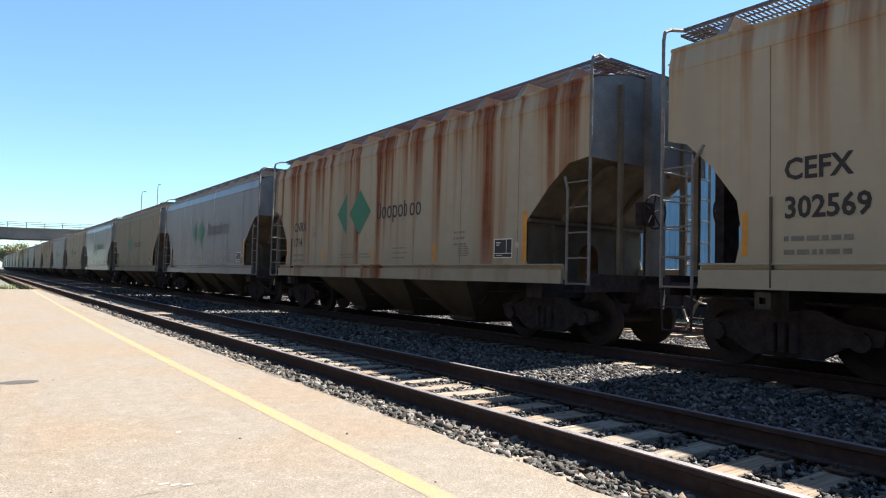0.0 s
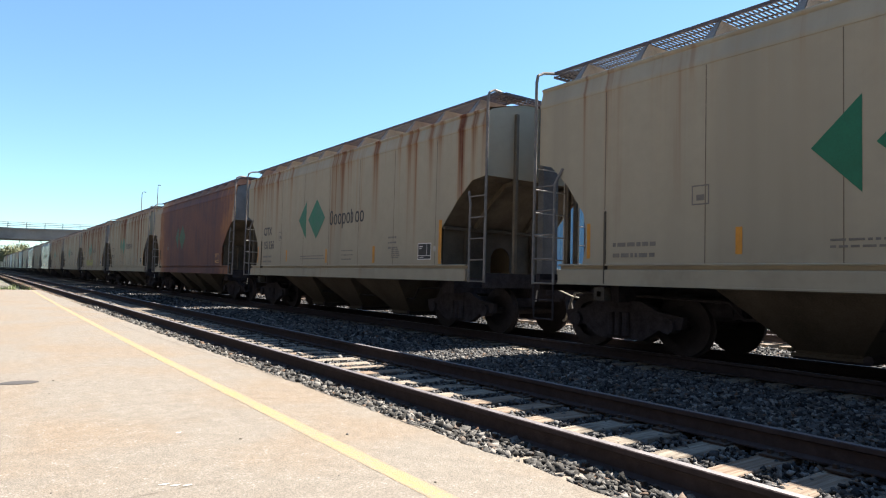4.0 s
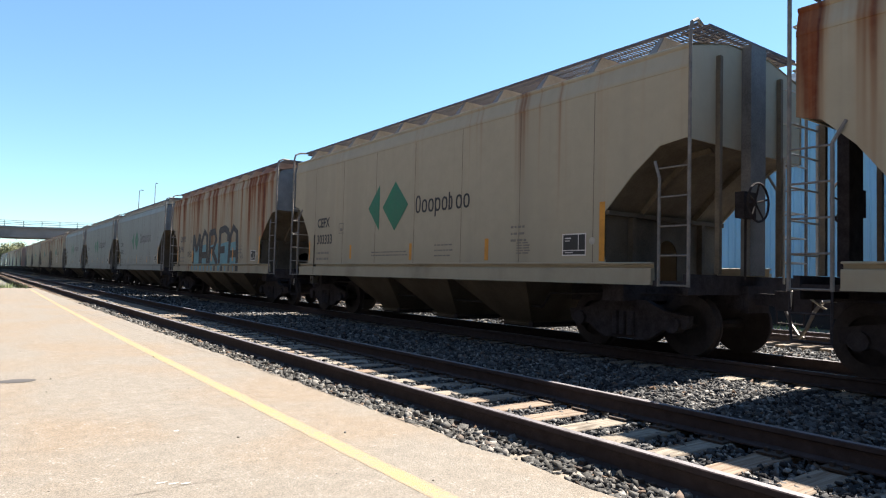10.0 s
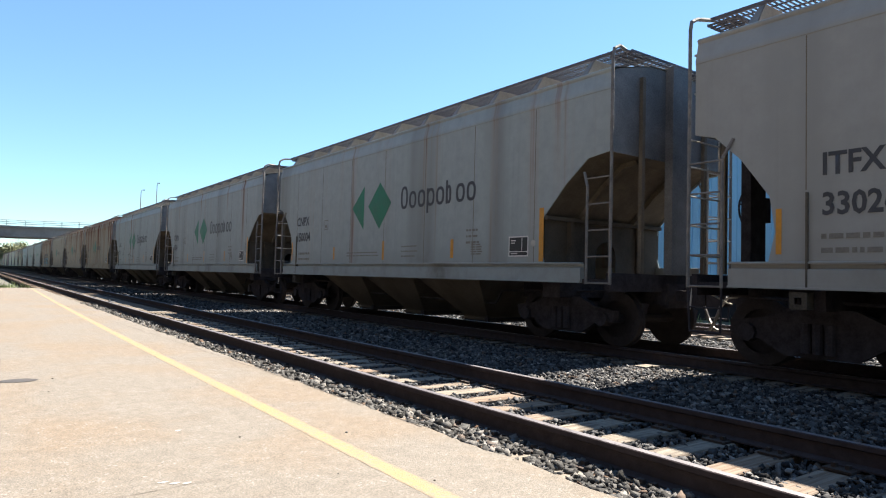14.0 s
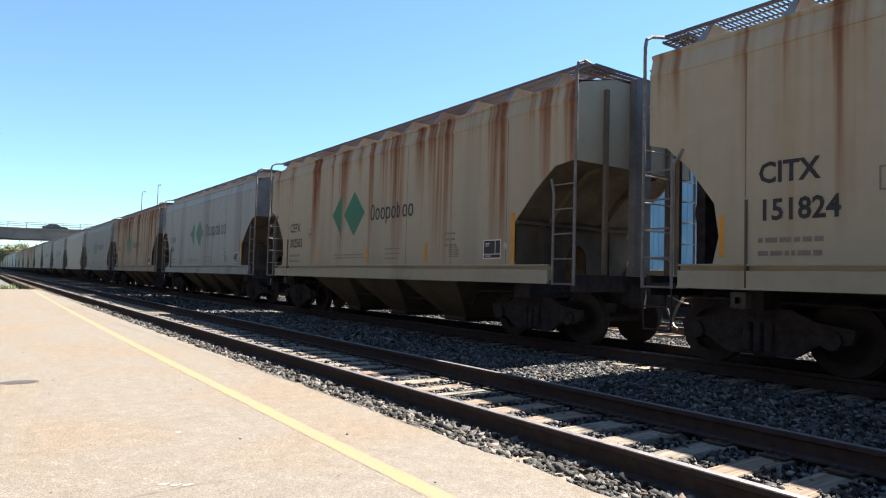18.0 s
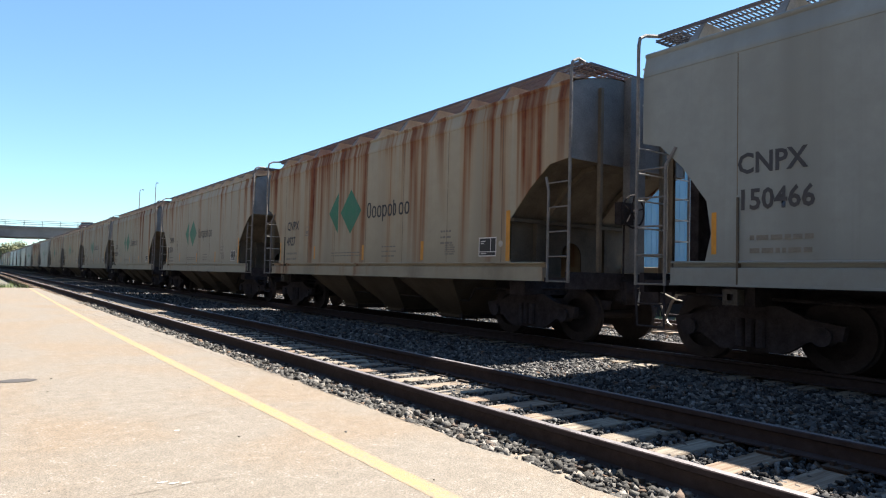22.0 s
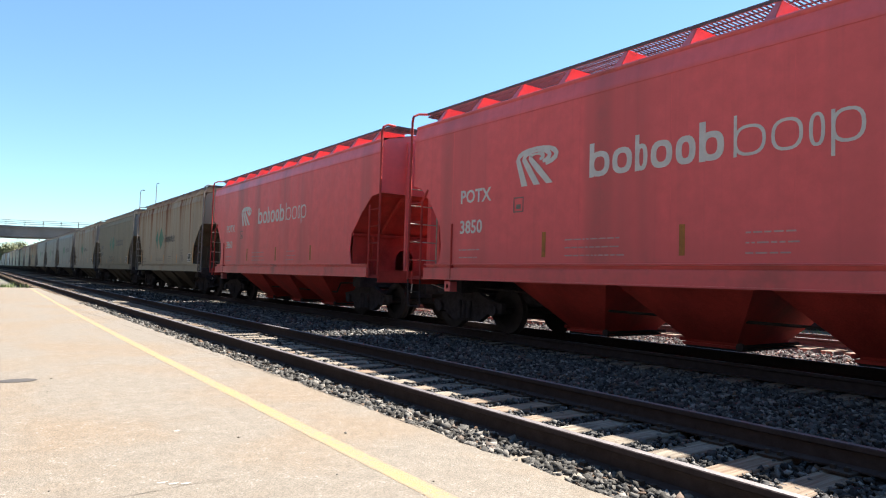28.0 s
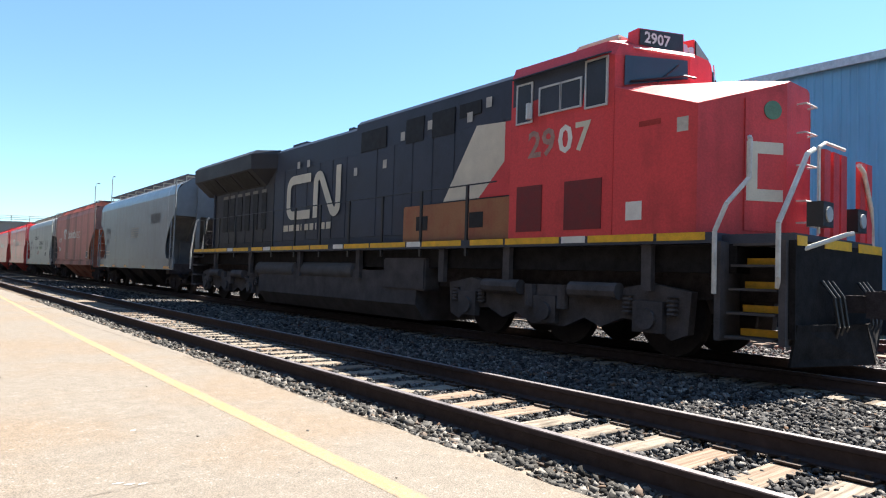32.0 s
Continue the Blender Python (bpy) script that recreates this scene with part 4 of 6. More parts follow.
def block(d0, d1, z0, z1, t, low=0.0, high=0.0):
    """One plain rounded ring standing for a letter, with an optional stem below or above."""
    bm = bmesh.new()
    cd, cz, a, b = (d0 + d1) / 2, (z0 + z1) / 2, (d1 - d0) / 2, (z1 - z0) / 2
    n, outer, inner = 20, [], []
    for i in range(n):
        c, q = math.cos(6.28319 * i / n), math.sin(6.28319 * i / n)
        u, v = math.copysign(abs(c) ** 0.8, c), math.copysign(abs(q) ** 0.8, q)
        outer.append(bm.verts.new((-1.606, HALF - cd - a * u, cz + b * v)))
        inner.append(bm.verts.new((-1.606, HALF - cd - (a - t) * u, cz + (b - t * 0.9) * v)))
    for i in range(n):
        bm.faces.new((outer[i], outer[(i + 1) % n], inner[(i + 1) % n], inner[i]))
    if low or high:
        bm.faces.new([bm.verts.new((-1.6075, HALF - d, z)) for d, z in ((d0, z0 - low), (d0 + t, z0 - low), (d0 + t, z1 + high), (d0, z1 + high))])
    return made("bars", bm)


def wordmark(d0, d1, z0, z1):
    """The trade name as plain blocks of its letters' widths: the first tall, one with a stem below."""
    w, h = (d1 - d0) / 8.0, z1 - z0
    out = []
    for i in range(8):
        a = d0 + w * i
        k = 1.0 if i == 0 else 0.74
        out.append(block(a, a + w * (0.84 if i != 5 else 0.55), z0, z0 + h * k, w * 0.2, 0.28 * h if i == 3 else 0.0, 0.2 * h if i == 5 else 0.0))
    return out


A = {}
SHIFT = {1: 0.17, 24: 0.18, 30: -0.05}


def hopper_parts():
    A.update(body=body_mesh(), end=end_wall_mesh(), slope=slope_mesh(), brace=brace_mesh(), sill=sill_mesh(), deck=box_mesh("end_platform", -1.58, 1.58, 6.05, 6.60, 1.02, 1.10), post=box_mesh("end_post", -0.035, 0.035, 6.632, 6.70, 1.21, 4.36), mid_post=box_mesh("centre_post", -0.21, 0.21, 6.632, 6.78, 1.21, 4.66), end_sill=box_mesh("end_sill", -1.6, 1.6, 6.602, 6.68, 0.92, 1.20), draft=box_mesh("centre_sill", -0.32, 0.32, 3.4, 6.74, 0.72, 1.015),
             bolster_beam=box_mesh("body_bolster", -1.42, 1.42, 5.06, 5.46, 0.78, 1.03), ladder_l=ladder_mesh(6.70, 6.22, 4.70, 2.95), ladder_r=ladder_mesh(-6.72, -6.25, 4.70, 2.80),
             grab=grab_mesh(), end_ladder=end_ladder_mesh(), board=board_mesh(), gusset=gusset_mesh(), cross=cross_board_mesh(), bay=bay_mesh(), stirrup=stirrup_mesh(), pad=jack_pad_mesh(), gear=gear_mesh(), gate=gate_mesh(), frame=side_frame_mesh(), wheels=wheelset_mesh(),
             coupler=coupler_mesh(), hose=hose_mesh(), lever=lever_mesh(), brake=brake_wheel_mesh(), seam=seam_mesh(1.36), seam_end=seam_mesh(2.2),
             web=box_mesh("web_plate", -0.45, -0.42, 5.22, 6.56, 1.11, 3.0), round=round_body_mesh(), round_end=round_end_mesh(), round_sill=round_sill_mesh(), posts=post_board_mesh(), board_b=board_mesh(-6.5, 6.5, -1.16, -0.5, 4.80),
             ladder_b=ladder_mesh(6.70, 6.25, 3.0, 2.9, False), ladder_c=ladder_mesh(-6.68, -6.25, 4.5, 2.9, False))
    A["tri"] = flat([(4.60, 2.70), (5.14, 2.14), (5.14, 3.24)])
    A["dia"] = flat([(5.28, 2.68), (5.84, 2.11), (6.40, 2.68), (5.84, 3.25)])
    A["tri2"] = flat([(5.05, 2.76), (5.66, 2.19), (5.66, 3.28)])
    A["dia2"] = flat([(5.87, 2.76), (6.43, 2.18), (6.96, 2.78), (6.43, 3.30)])
    A["name"], A["name2"] = wordmark(6.70, 8.66, 2.45, 2.84), wordmark(7.38, 10.17, 2.58, 3.10)
    A["orange"] = [[bars([(d, d + w, z, z + h)]) for d, w, z, h in row] for row in (((1.20, 0.07, 1.45, 0.55), (3.68, 0.09, 1.48, 0.35), (6.49, 0.10, 1.43, 0.37), (9.11, 0.11, 1.41, 0.41)), ((1.20, 0.07, 1.45, 0.55), (4.02, 0.08, 1.46, 0.33), (6.60, 0.09, 1.44, 0.44), (9.33, 0.10, 1.46, 0.38)))]
    A["badge"] = flat([(11.74 + 0.06 * math.cos(a), 1.70 + 0.06 * math.sin(a)) for a in [0.5236 * i for i in range(12)]])
    A["end_strip"] = bars([(11.88, 11.99, 1.38, 2.3)])
    A["box"] = bars([(11.13, 11.60, 1.49, 1.81)])
    A["box_frame"] = bars([(11.11, 11.62, 1.47, 1.49), (11.11, 11.62, 1.81, 1.83), (11.11, 11.13, 1.49, 1.81), (11.60, 11.62, 1.49, 1.81), (11.45, 11.465, 1.56, 1.81), (11.13, 11.60, 1.55, 1.565), (11.17, 11.30, 1.745, 1.765), (11.17, 11.27, 1.705, 1.72), (11.17, 11.34, 1.515, 1.53)], -1.608)
    A["small"] = [mark_shapes(s, *q) for s, q in ((1, (1.72, 2.5, 1.62, 0.06, 2, 0.16)), (2, (4.81, 6.44, 1.61, 0.028, 2, 0.075)), (3, (7.46, 8.1, 1.72, 0.03, 3, 0.11)), (4, (9.84, 10.3, 1.98, 0.04, 3, 0.12)), (5, (10.0, 10.35, 1.70, 0.025, 5, 0.045)))]
    A["small_red"] = [mark_shapes(s, *q) for s, q in ((1, (1.82, 2.5, 1.62, 0.026, 2, 0.15)), (2, (4.67, 5.87, 1.74, 0.022, 3, 0.13)), (3, (7.75, 8.41, 1.74, 0.022, 3, 0.13)))]
    A["plate"] = bars([(3.4, 3.66, 2.28, 2.30), (3.4, 3.66, 2.53, 2.55), (3.4, 3.42, 2.3, 2.53), (3.64, 3.66, 2.3, 2.53), (3.47, 3.59, 2.34, 2.42)])


def hopper(paint, marks, numbers, label, style=1, logo=True):
    """A three-bay covered hopper. style 1: small name, 2: large name."""
    car = empty("covered_hopper_car", label, "freight car", "cars of the freight train")
    P = PAINTS[paint]
    part("body", A["body"], P, car)
    part("side_sill", A["sill"], P, car)
    part("side_sill", A["sill"], P, car, at=pose(0, 0, 0, 0, 0, 180))
    for turn in (0, 180):
        at = pose(0, 0, 0, 0, 0, turn)
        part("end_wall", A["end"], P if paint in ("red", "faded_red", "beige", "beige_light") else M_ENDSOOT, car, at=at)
        # recessed end parts: dirt and shade both put into the darker colour
        dirty = {"red": M_REDBAY, "faded_red": M_FADED}.get(paint, M_DIRTSHADE)
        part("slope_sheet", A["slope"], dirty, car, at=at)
        part("bulkhead", A["brace"], M_BAY if dirty is M_DIRTSHADE else dirty, car, at=at)
        part("end_platform", A["deck"], M_UNDER if dirty is M_DIRTSHADE else dirty, car, at=at)
        part("end_sill", A["end_sill"], M_UNDER if dirty is M_DIRTSHADE else dirty, car, at=at)
        for x in (-0.86, 0.86):
            part("end_post", A["post"], P if paint in ("red", "faded_red") else dirty, car, at=at @ pose(x, 0, 0))
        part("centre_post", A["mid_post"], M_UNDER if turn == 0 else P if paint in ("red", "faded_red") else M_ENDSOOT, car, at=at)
        part("centre_sill", A["draft"], M_UNDER, car, at=at)
        part("body_bolster", A["bolster_beam"], M_UNDER, car, at=at)
        part("end_running_board", A["cross"], M_GRATE, car, at=at)
        for z in (3.68, 4.22):
            part("end_grab_iron", A["grab"], M_GRAB, car, at=at @ pose(0, 0, z))
        part("end_ladder", A["end_ladder"], M_GRAB, car, at=at)
        part("running_board", A["board"], M_GRATE, car, at=at)
        part("coupler", A["coupler"], M_UNDER, car, at=at)
        part("sill_step", A["stirrup"], M_UNDER, car, at=at)
        part("jack_pad", A["pad"], P if paint in ("red", "faded_red") else M_BAY, car, at=at)
        part("air_hose", A["hose"], M_STEEL, car, at=at)
        part("cut_lever", A["lever"], M_GRAB, car, at=at)
        part("ladder", A["ladder_l"], M_REDBAY if paint == "red" else M_LADDER, car, at=at)
        part("ladder", A["ladder_r"], M_REDBAY if paint == "red" else M_LADDER, car, at=at)
        truck = part("truck", A["bolster"], M_UNDER, car, at=pose(0, 5.26 if turn == 0 else -5.26, 0, 0, 0, turn))
        for s in (0, 180):
            part("side_frame", A["frame"], M_UNDER, truck, at=pose(0, 0, 0, 0, 0, s))
        for y in (-0.89, 0.89):
            part("wheelset", A["wheels"], M_WHEEL, truck, at=pose(0, y, 0))
    part("brake_wheel", A["brake"], M_UNDER, car, at=pose(0, 0, 0, 0, 0, 180 if paint in ("grey", "beige_light", "beige_heavy") else 0))
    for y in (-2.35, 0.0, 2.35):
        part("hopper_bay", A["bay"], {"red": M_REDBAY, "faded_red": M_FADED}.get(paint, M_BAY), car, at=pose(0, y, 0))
        part("discharge_gate", A["gate"], M_UNDER, car, at=pose(0, y, 0))
    part("brake_gear", A["gear"], M_UNDER, car)
    for i in range(11):
        part("gusset", A["gusset"], P if paint in ("red", "faded_red") else M_GUSSET, car, at=pose(0, -6.05 + 1.19 * i, 0))
    white = paint in ("red", "faded_red")
    for y in (-5.0, -3.3, -1.6, 0.1, 1.8, 3.5, 5.2):
        part("seam", A["seam" if y < 5.1 else "seam_end"], P if white or paint == "rusted" else M_SEAM, car, at=pose(0, y, 0))
    ink = M_WHITE if white else M_BLACK if style == 1 else M_CHAR
    if logo and not white:
        g = M_DIMGREEN if paint == "rusted" else M_GREEN
        shift = pose(0, -SHIFT.get(marks, 0.0), 0)
        part("emblem", A["tri" if style == 1 else "tri2"], g, car, "green half-diamond emblem", shift)
        part("emblem", A["dia" if style == 1 else "dia2"], g, car, "green diamond emblem", shift)
        for q in () if paint == "rusted" else A["name" if style == 1 else "name2"]:
            part("letter_block", q, ink, car, at=shift)
    for i, text in enumerate(numbers):
        if text:
            me = word(text, 0.36, 0.98 if white else 0.88)
            part("lettering", me, ink, car, at=pose(-1.607, HALF - (1.82 if white else 1.55 if style == 2 else 1.72), (2.56 if white else 2.47 if style == 2 else 2.36) - (0.6 if white else 0.46) * i))
    for q in () if paint == "rusted" else A["small_red" if white else "small"]:
        part("small_print", q, M_PINKISH if white else M_FAINT, car)
    part("data_plate", A["plate"], M_FAINT, car, at=pose(0, 0.35, -0.13) if style == 1 else None)
    if white:
        for d in (4.14, 6.80, 9.45):
            part("reflective_strip", bars([(d, d + 0.09, 1.47, 1.90)]), M_DULL, car, "dirty yellow strip")
    if paint == "faded_red":
        part("data_box", A["box"], M_BLACK, car)
        part("data_box_frame", A["box_frame"], M_WHITE, car)
        part("reflective_strip", A["end_strip"], M_ORANGE, car)
    if paint == "rusted":
        part("data_box_frame", A["box_frame"], M_ORANGE, car)
    elif not white:
        part("data_box", A["box"], M_BLACK, car)
        part("data_box_frame", A["box_frame"], M_WHITE, car)
        part("reflective_strip", A["end_strip"], M_ORANGE, car)
        part("badge", A["badge"], M_GRAB, car, "small round white sticker")
        for o in A["orange"][1 if style == 2 else 0]:
            part("reflective_strip", o, M_ORANGE, car)
    return car


# ---- round-shouldered hopper cars ----
def round_body_mesh():
    bm = bmesh.new()
    half = [(6.62, 3.25), (6.30, 3.12), (5.95, 2.86), (5.62, 2.45), (5.42, 2.05), (5.38, 1.70), (5.52, 1.46), (5.75, 1.36)]
    for s in (-1, 1):
        low = half + [(-y, z) for y, z in half[::-1]]
        a = [bm.verts.new((s * 1.6, y, z)) for y, z in low]
        c = [bm.verts.new((s * 1.58, y, z)) for y, z in low]
        bm.faces.new(a)
        bm.faces.new(c[::-1])
        for i in range(len(a) - 1):
            bm.faces.new((a[i], c[i], c[i + 1], a[i + 1]))
        prof = [(1.6, 3.25), (1.6, 3.93), (1.603, 3.94), (1.60, 3.96), (1.575, 4.10), (1.525, 4.225), (1.465, 4.325), (1.455, 4.345), (1.44, 4.35), (1.28, 4.46), (1.05, 4.60), (0.8, 4.68), (0.0, 4.74)]
        loft(bm, [[(s * x, y, z) for x, z in prof] for y in (-6.62, 6.62)], closed=False, caps=False)
    bmesh.ops.remove_doubles(bm, verts=bm.verts, dist=0.001)
    return made("body", bm, None, 16)


def round_end_mesh():
    bm = bmesh.new()
    wall = [(-1.585, 3.10), (-1.585, 3.9), (-1.53, 4.16), (-1.35, 4.39), (-1.04, 4.62), (-0.8, 4.69), (0.8, 4.69), (1.04, 4.62), (1.35, 4.39), (1.53, 4.16), (1.585, 3.9), (1.585, 3.10)]
    slab(bm, [(x, 6.58, z) for x, z in wall], (0, 0.03, 0))
    for x in (-0.75, 0.75):
        box(bm, x - 0.07, x + 0.07, 6.61, 6.70, 1.2, 4.5)
    return made("end_wall", bm)


def round_sill_mesh():
    bm = bmesh.new()
    prof = [(-1.50, 0.965), (-1.65, 0.965), (-1.65, 0.99), (-1.63, 0.99), (-1.63, 1.36), (-1.65, 1.36), (-1.65, 1.40), (-1.56, 1.40), (-1.56, 0.99), (-1.50, 0.99)]
    loft(bm, [[(x, y, z) for x, z in prof] for y in (-6.62, 6.66)])
    return made("side_sill", bm)


def post_board_mesh():
    bm = bmesh.new()
    box(bm, -1.15, -1.12, -0.025, 0.025, 4.55, 4.77)
    box(bm, -1.12, -0.52, -0.02, 0.02, 4.72, 4.757)
    return made("board_post", bm)


def round_hopper(paint, nums, label, rep_d):
    car = empty("covered_hopper_car", label, "freight car", "cars of the freight train")
    P = PAINTS[paint]
    part("body", A["round"], P, car)
    for turn in (0, 180):
        at = pose(0, 0, 0, 0, 0, turn)
        part("side_sill", A["round_sill"], P, car, at=at)
        part("end_wall", A["round_end"], P, car, at=at)
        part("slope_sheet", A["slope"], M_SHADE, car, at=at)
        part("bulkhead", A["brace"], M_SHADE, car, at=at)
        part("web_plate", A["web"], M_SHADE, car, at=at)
        part("end_platform", A["deck"], M_UNDER, car, at=at)
        part("end_sill", A["end_sill"], M_UNDER, car, at=at)
        part("centre_sill", A["draft"], M_UNDER, car, at=at)
        part("body_bolster", A["bolster_beam"], M_UNDER, car, at=at)
        part("running_board", A["board_b"], M_GRATE, car, at=at)
        for i in range(9):
            part("board_post", A["posts"], M_GRAB, car, at=at @ pose(0, -6.2 + 1.55 * i, 0))
        for z in (3.68, 4.22):
            part("end_grab_iron", A["grab"], M_GRAB, car, at=at @ pose(0, 0, z))
        part("end_ladder", A["end_ladder"], M_GRAB, car, at=at)
        part("coupler", A["coupler"], M_UNDER, car, at=at)
        part("ladder", A["ladder_b"], P, car, at=at)
        part("ladder", A["ladder_c"], P, car, at=at)
        truck = part("truck", A["bolster"], M_UNDER, car, at=pose(0, 5.26 if turn == 0 else -5.26, 0, 0, 0, turn))
        for s in (0, 180):
            part("side_frame", A["frame"], M_UNDER, truck, at=pose(0, 0, 0, 0, 0, s))
        for y in (-0.89, 0.89):
            part("wheelset", A["wheels"], M_WHEEL, truck, at=pose(0, y, 0))
    part("brake_wheel", A["brake"], M_UNDER, car, at=pose(0, 0, 0, 0, 0, 180))
    for y in (-2.35, 0.0, 2.35):
        part("hopper_bay", A["bay"], M_UNDER, car, at=pose(0, y, 0))
    for i, text in enumerate(nums):
        part("lettering", word(text, 0.38, 1.0), M_BLACK, car, at=pose(-1.607, HALF - rep_d, 2.72 - 0.52 * i))
    for d in (0.6, 3.4, 5.7, 8.9, 12.1):
        part("reflective_strip", bars([(d, d + (0.85 if d in (0.6, 12.1) else 0.5), 1.0, 1.09)], -1.637), M_ORANGE, car)
    for d in (0.9, 12.75):
        part("jack_hole", bars([(d, d + 0.09, 1.12, 1.28)], -1.637), M_BLACK, car)
    part("small_print", mark_shapes(21, rep_d, rep_d + 1.0, 1.75, 0.06, 2, 0.15), M_FAINT, car)
    part("data_plate", A["plate"], M_FAINT, car)
    return car


def block_word(car, mat, d0, z0, h, widths, thick=0.2, gap=0.22, tall=(), drop=()):
    """A trade name as a row of plain hollow blocks."""
    d = d0
    for i, w in enumerate(widths):
        part("letter_block", block(d, d + w, z0, z0 + h, min(h * thick, w * 0.34), h * 0.35 if i in drop else 0.0, h * 0.35 if i in tall else 0.0), mat, car)
        d += w + h * gap


def red_marks(car):
    """Road-shaped emblem and the trade name, as plain shapes."""
    for i in range(3):
        a, c = 0.475 - 0.155 * i, 0.160 - 0.052 * i
        foot = 3.68 + 0.31 * i
        ring = [math.radians(180 - 22 * j) for j in range(12)]
        mid = [(foot, 2.73, 0.078), (foot - (foot - 3.97 + a) * 0.6, 3.02, 0.062)] + [(3.97 + a * math.cos(g), 3.215 + c * math.sin(g), 0.026 + 0.026 * math.cos(g) ** 2 - 0.004 * i) for g in ring]
        bm = bmesh.new()
        rim = []
        for j, (d, z, w) in enumerate(mid):
            p, q = mid[max(j - 1, 0)], mid[min(j + 1, len(mid) - 1)]
            n = math.hypot(q[0] - p[0], q[1] - p[1])
            u, v = (0.0, 1.0) if j == 0 else ((q[0] - p[0]) / n, (q[1] - p[1]) / n)
            rim.append([bm.verts.new((-1.609 - 0.002 * i, HALF - d - e * v * w, z - e * u * w)) for e in (-1, 1)])
        for p, q in zip(rim, rim[1:]):
            bm.faces.new((p[0], p[1], q[1], q[0]))
        part("emblem", bm, M_WHITE, car, "white curved stripe emblem")
    block_word(car, M_WHITE, 5.17, 2.72, 0.40, (0.40, 0.37, 0.22, 0.36, 0.31, 0.36), 0.24, 0.13, tall=(0, 2, 5))
    block_word(car, M_WHITE, 7.58, 2.72, 0.40, (0.42, 0.38, 0.18, 0.36), 0.11, 0.16, tall=(0,), drop=(3,))


# ---- the locomotive ----
LH = 11.15


def lp(d):
    return LH - d


def loco_box(bm, x0, x1, d0, d1, z0, z1):
    box(bm, x0, x1, lp(d1), lp(d0), z0, z1)


def quad_marks(quads, x):
    bm = bmesh.new()
    for q in quads:
        bm.faces.new([bm.verts.new((x, lp(d), z)) for d, z in q])
    return bm


def build_loco():
    navy = plain("black-blue locomotive paint", (0.044, 0.052, 0.074), 0.5, 0.0, 0.35, 1.5, spec=0.3)
    red = weathered_paint("red locomotive paint", (0.66, 0.064, 0.070), (0.25, 0.042, 0.042), 0.60)
    soot = plain("sooty black-blue paint", (0.024, 0.025, 0.032), 0.6, 0.0, 0.35, 1.5)
    cream = plain("cream stripe paint", (0.62, 0.57, 0.46), 0.5, 0.0, 0.15, 2.0)
    brown = weathered_paint("faded rusty red paint", (0.34, 0.155, 0.075), (0.30, 0.05, 0.045), 0.58)
    dark = plain("vent mesh", (0.010, 0.010, 0.012), 0.7)
    truck_m = plain("grimy truck steel", (0.085, 0.078, 0.080), 0.9, 0.0, 0.35, 3.0, spec=0.1)
    yellow = plain("yellow step edging", (0.76, 0.42, 0.02), 0.5, 0.0, 0.25)
    glass = plain("dark cab glass", (0.030, 0.042, 0.065), 0.08, 0.0, 0.2, 1.0, spec=0.6)
    trim = plain("aluminium window frame", (0.55, 0.55, 0.54), 0.4, 0.3, 0.1)
    rail_m = plain("pale handrail paint", (0.60, 0.58, 0.54), 0.45)
    loco = empty("locomotive", "red and black diesel locomotive with cream stripe and yellow steps", "locomotive")

    def put(name, bm, mat, label="", smooth=0):
        return part(name, bm, mat, loco, label, smooth=smooth)

    # frame and walkway
    bm = bmesh.new()
    loco_box(bm, -1.52, 1.52, 0.55, 20.7, 1.60, 1.74)
    loco_box(bm, -1.30, 1.30, 20.7, 21.6, 1.60, 1.72)
    put("walkway", bm, navy)
    bm = bmesh.new()
    loco_box(bm, -1.30, 1.30, 0.64, 20.9, 1.22, 1.598)
    put("skirt", bm, M_SOOT)
    bm = bmesh.new()
    loco_box(bm, -0.95, 0.95, 0.7, 21.5, 0.85, 1.3)
    put("centre_frame", bm, M_UNDER)
    d = 0.7
    i = 0
    r = random.Random(3)
    while d < 20.6:
        w = min(r.uniform(0.8, 1.5), 20.62 - d)
        mat = M_WHITE if i % 7 in (3, 6) else yellow
        if i % 7 in (3, 6):
            w = min(w, 0.5)
        put("sill_stripe", quad_marks([[(d, 1.64), (d + w - 0.03, 1.64), (d + w - 0.03, 1.745), (d, 1.745)]], -1.526), mat)
        d += w + (0.22 if i % 5 == 4 else 0.02)
        i += 1
    # long hood in two heights, with door leaves
    def hood(d0, d1, half, top):
        bm = bmesh.new()
        prof = [(-half, 1.74), (-half, top - 0.10), (-half + 0.10, top), (half - 0.10, top), (half, top - 0.10), (half, 1.74)]
        loft(bm, [[(x, lp(dd), z) for x, z in prof] for dd in (d0, d1)])
        return bm
    put("radiator_hood", hood(1.15, 6.05, 0.95, 4.76), soot, "sooty black radiator hood")
    put("long_hood", hood(6.05, 10.95, 0.95, 4.76), navy, "black-blue engine hood")
    put("long_hood", hood(10.95, 16.96, 0.97, 4.88), navy, "black-blue equipment hood")
    for dd in [1.9 + 0.72 * k for k in range(21)]:
        bm = bmesh.new()
        loco_box(bm, -0.985 if dd > 10.9 else -0.965, -0.94, dd, dd + 0.66, 1.95, 3.95 if dd < 6 else 4.05)
        bmesh.ops.bevel(bm, geom=bm.edges[:], offset=0.008, segments=1, affect="EDGES")
        put("hood_door", bm, navy if dd > 5.9 else soot)
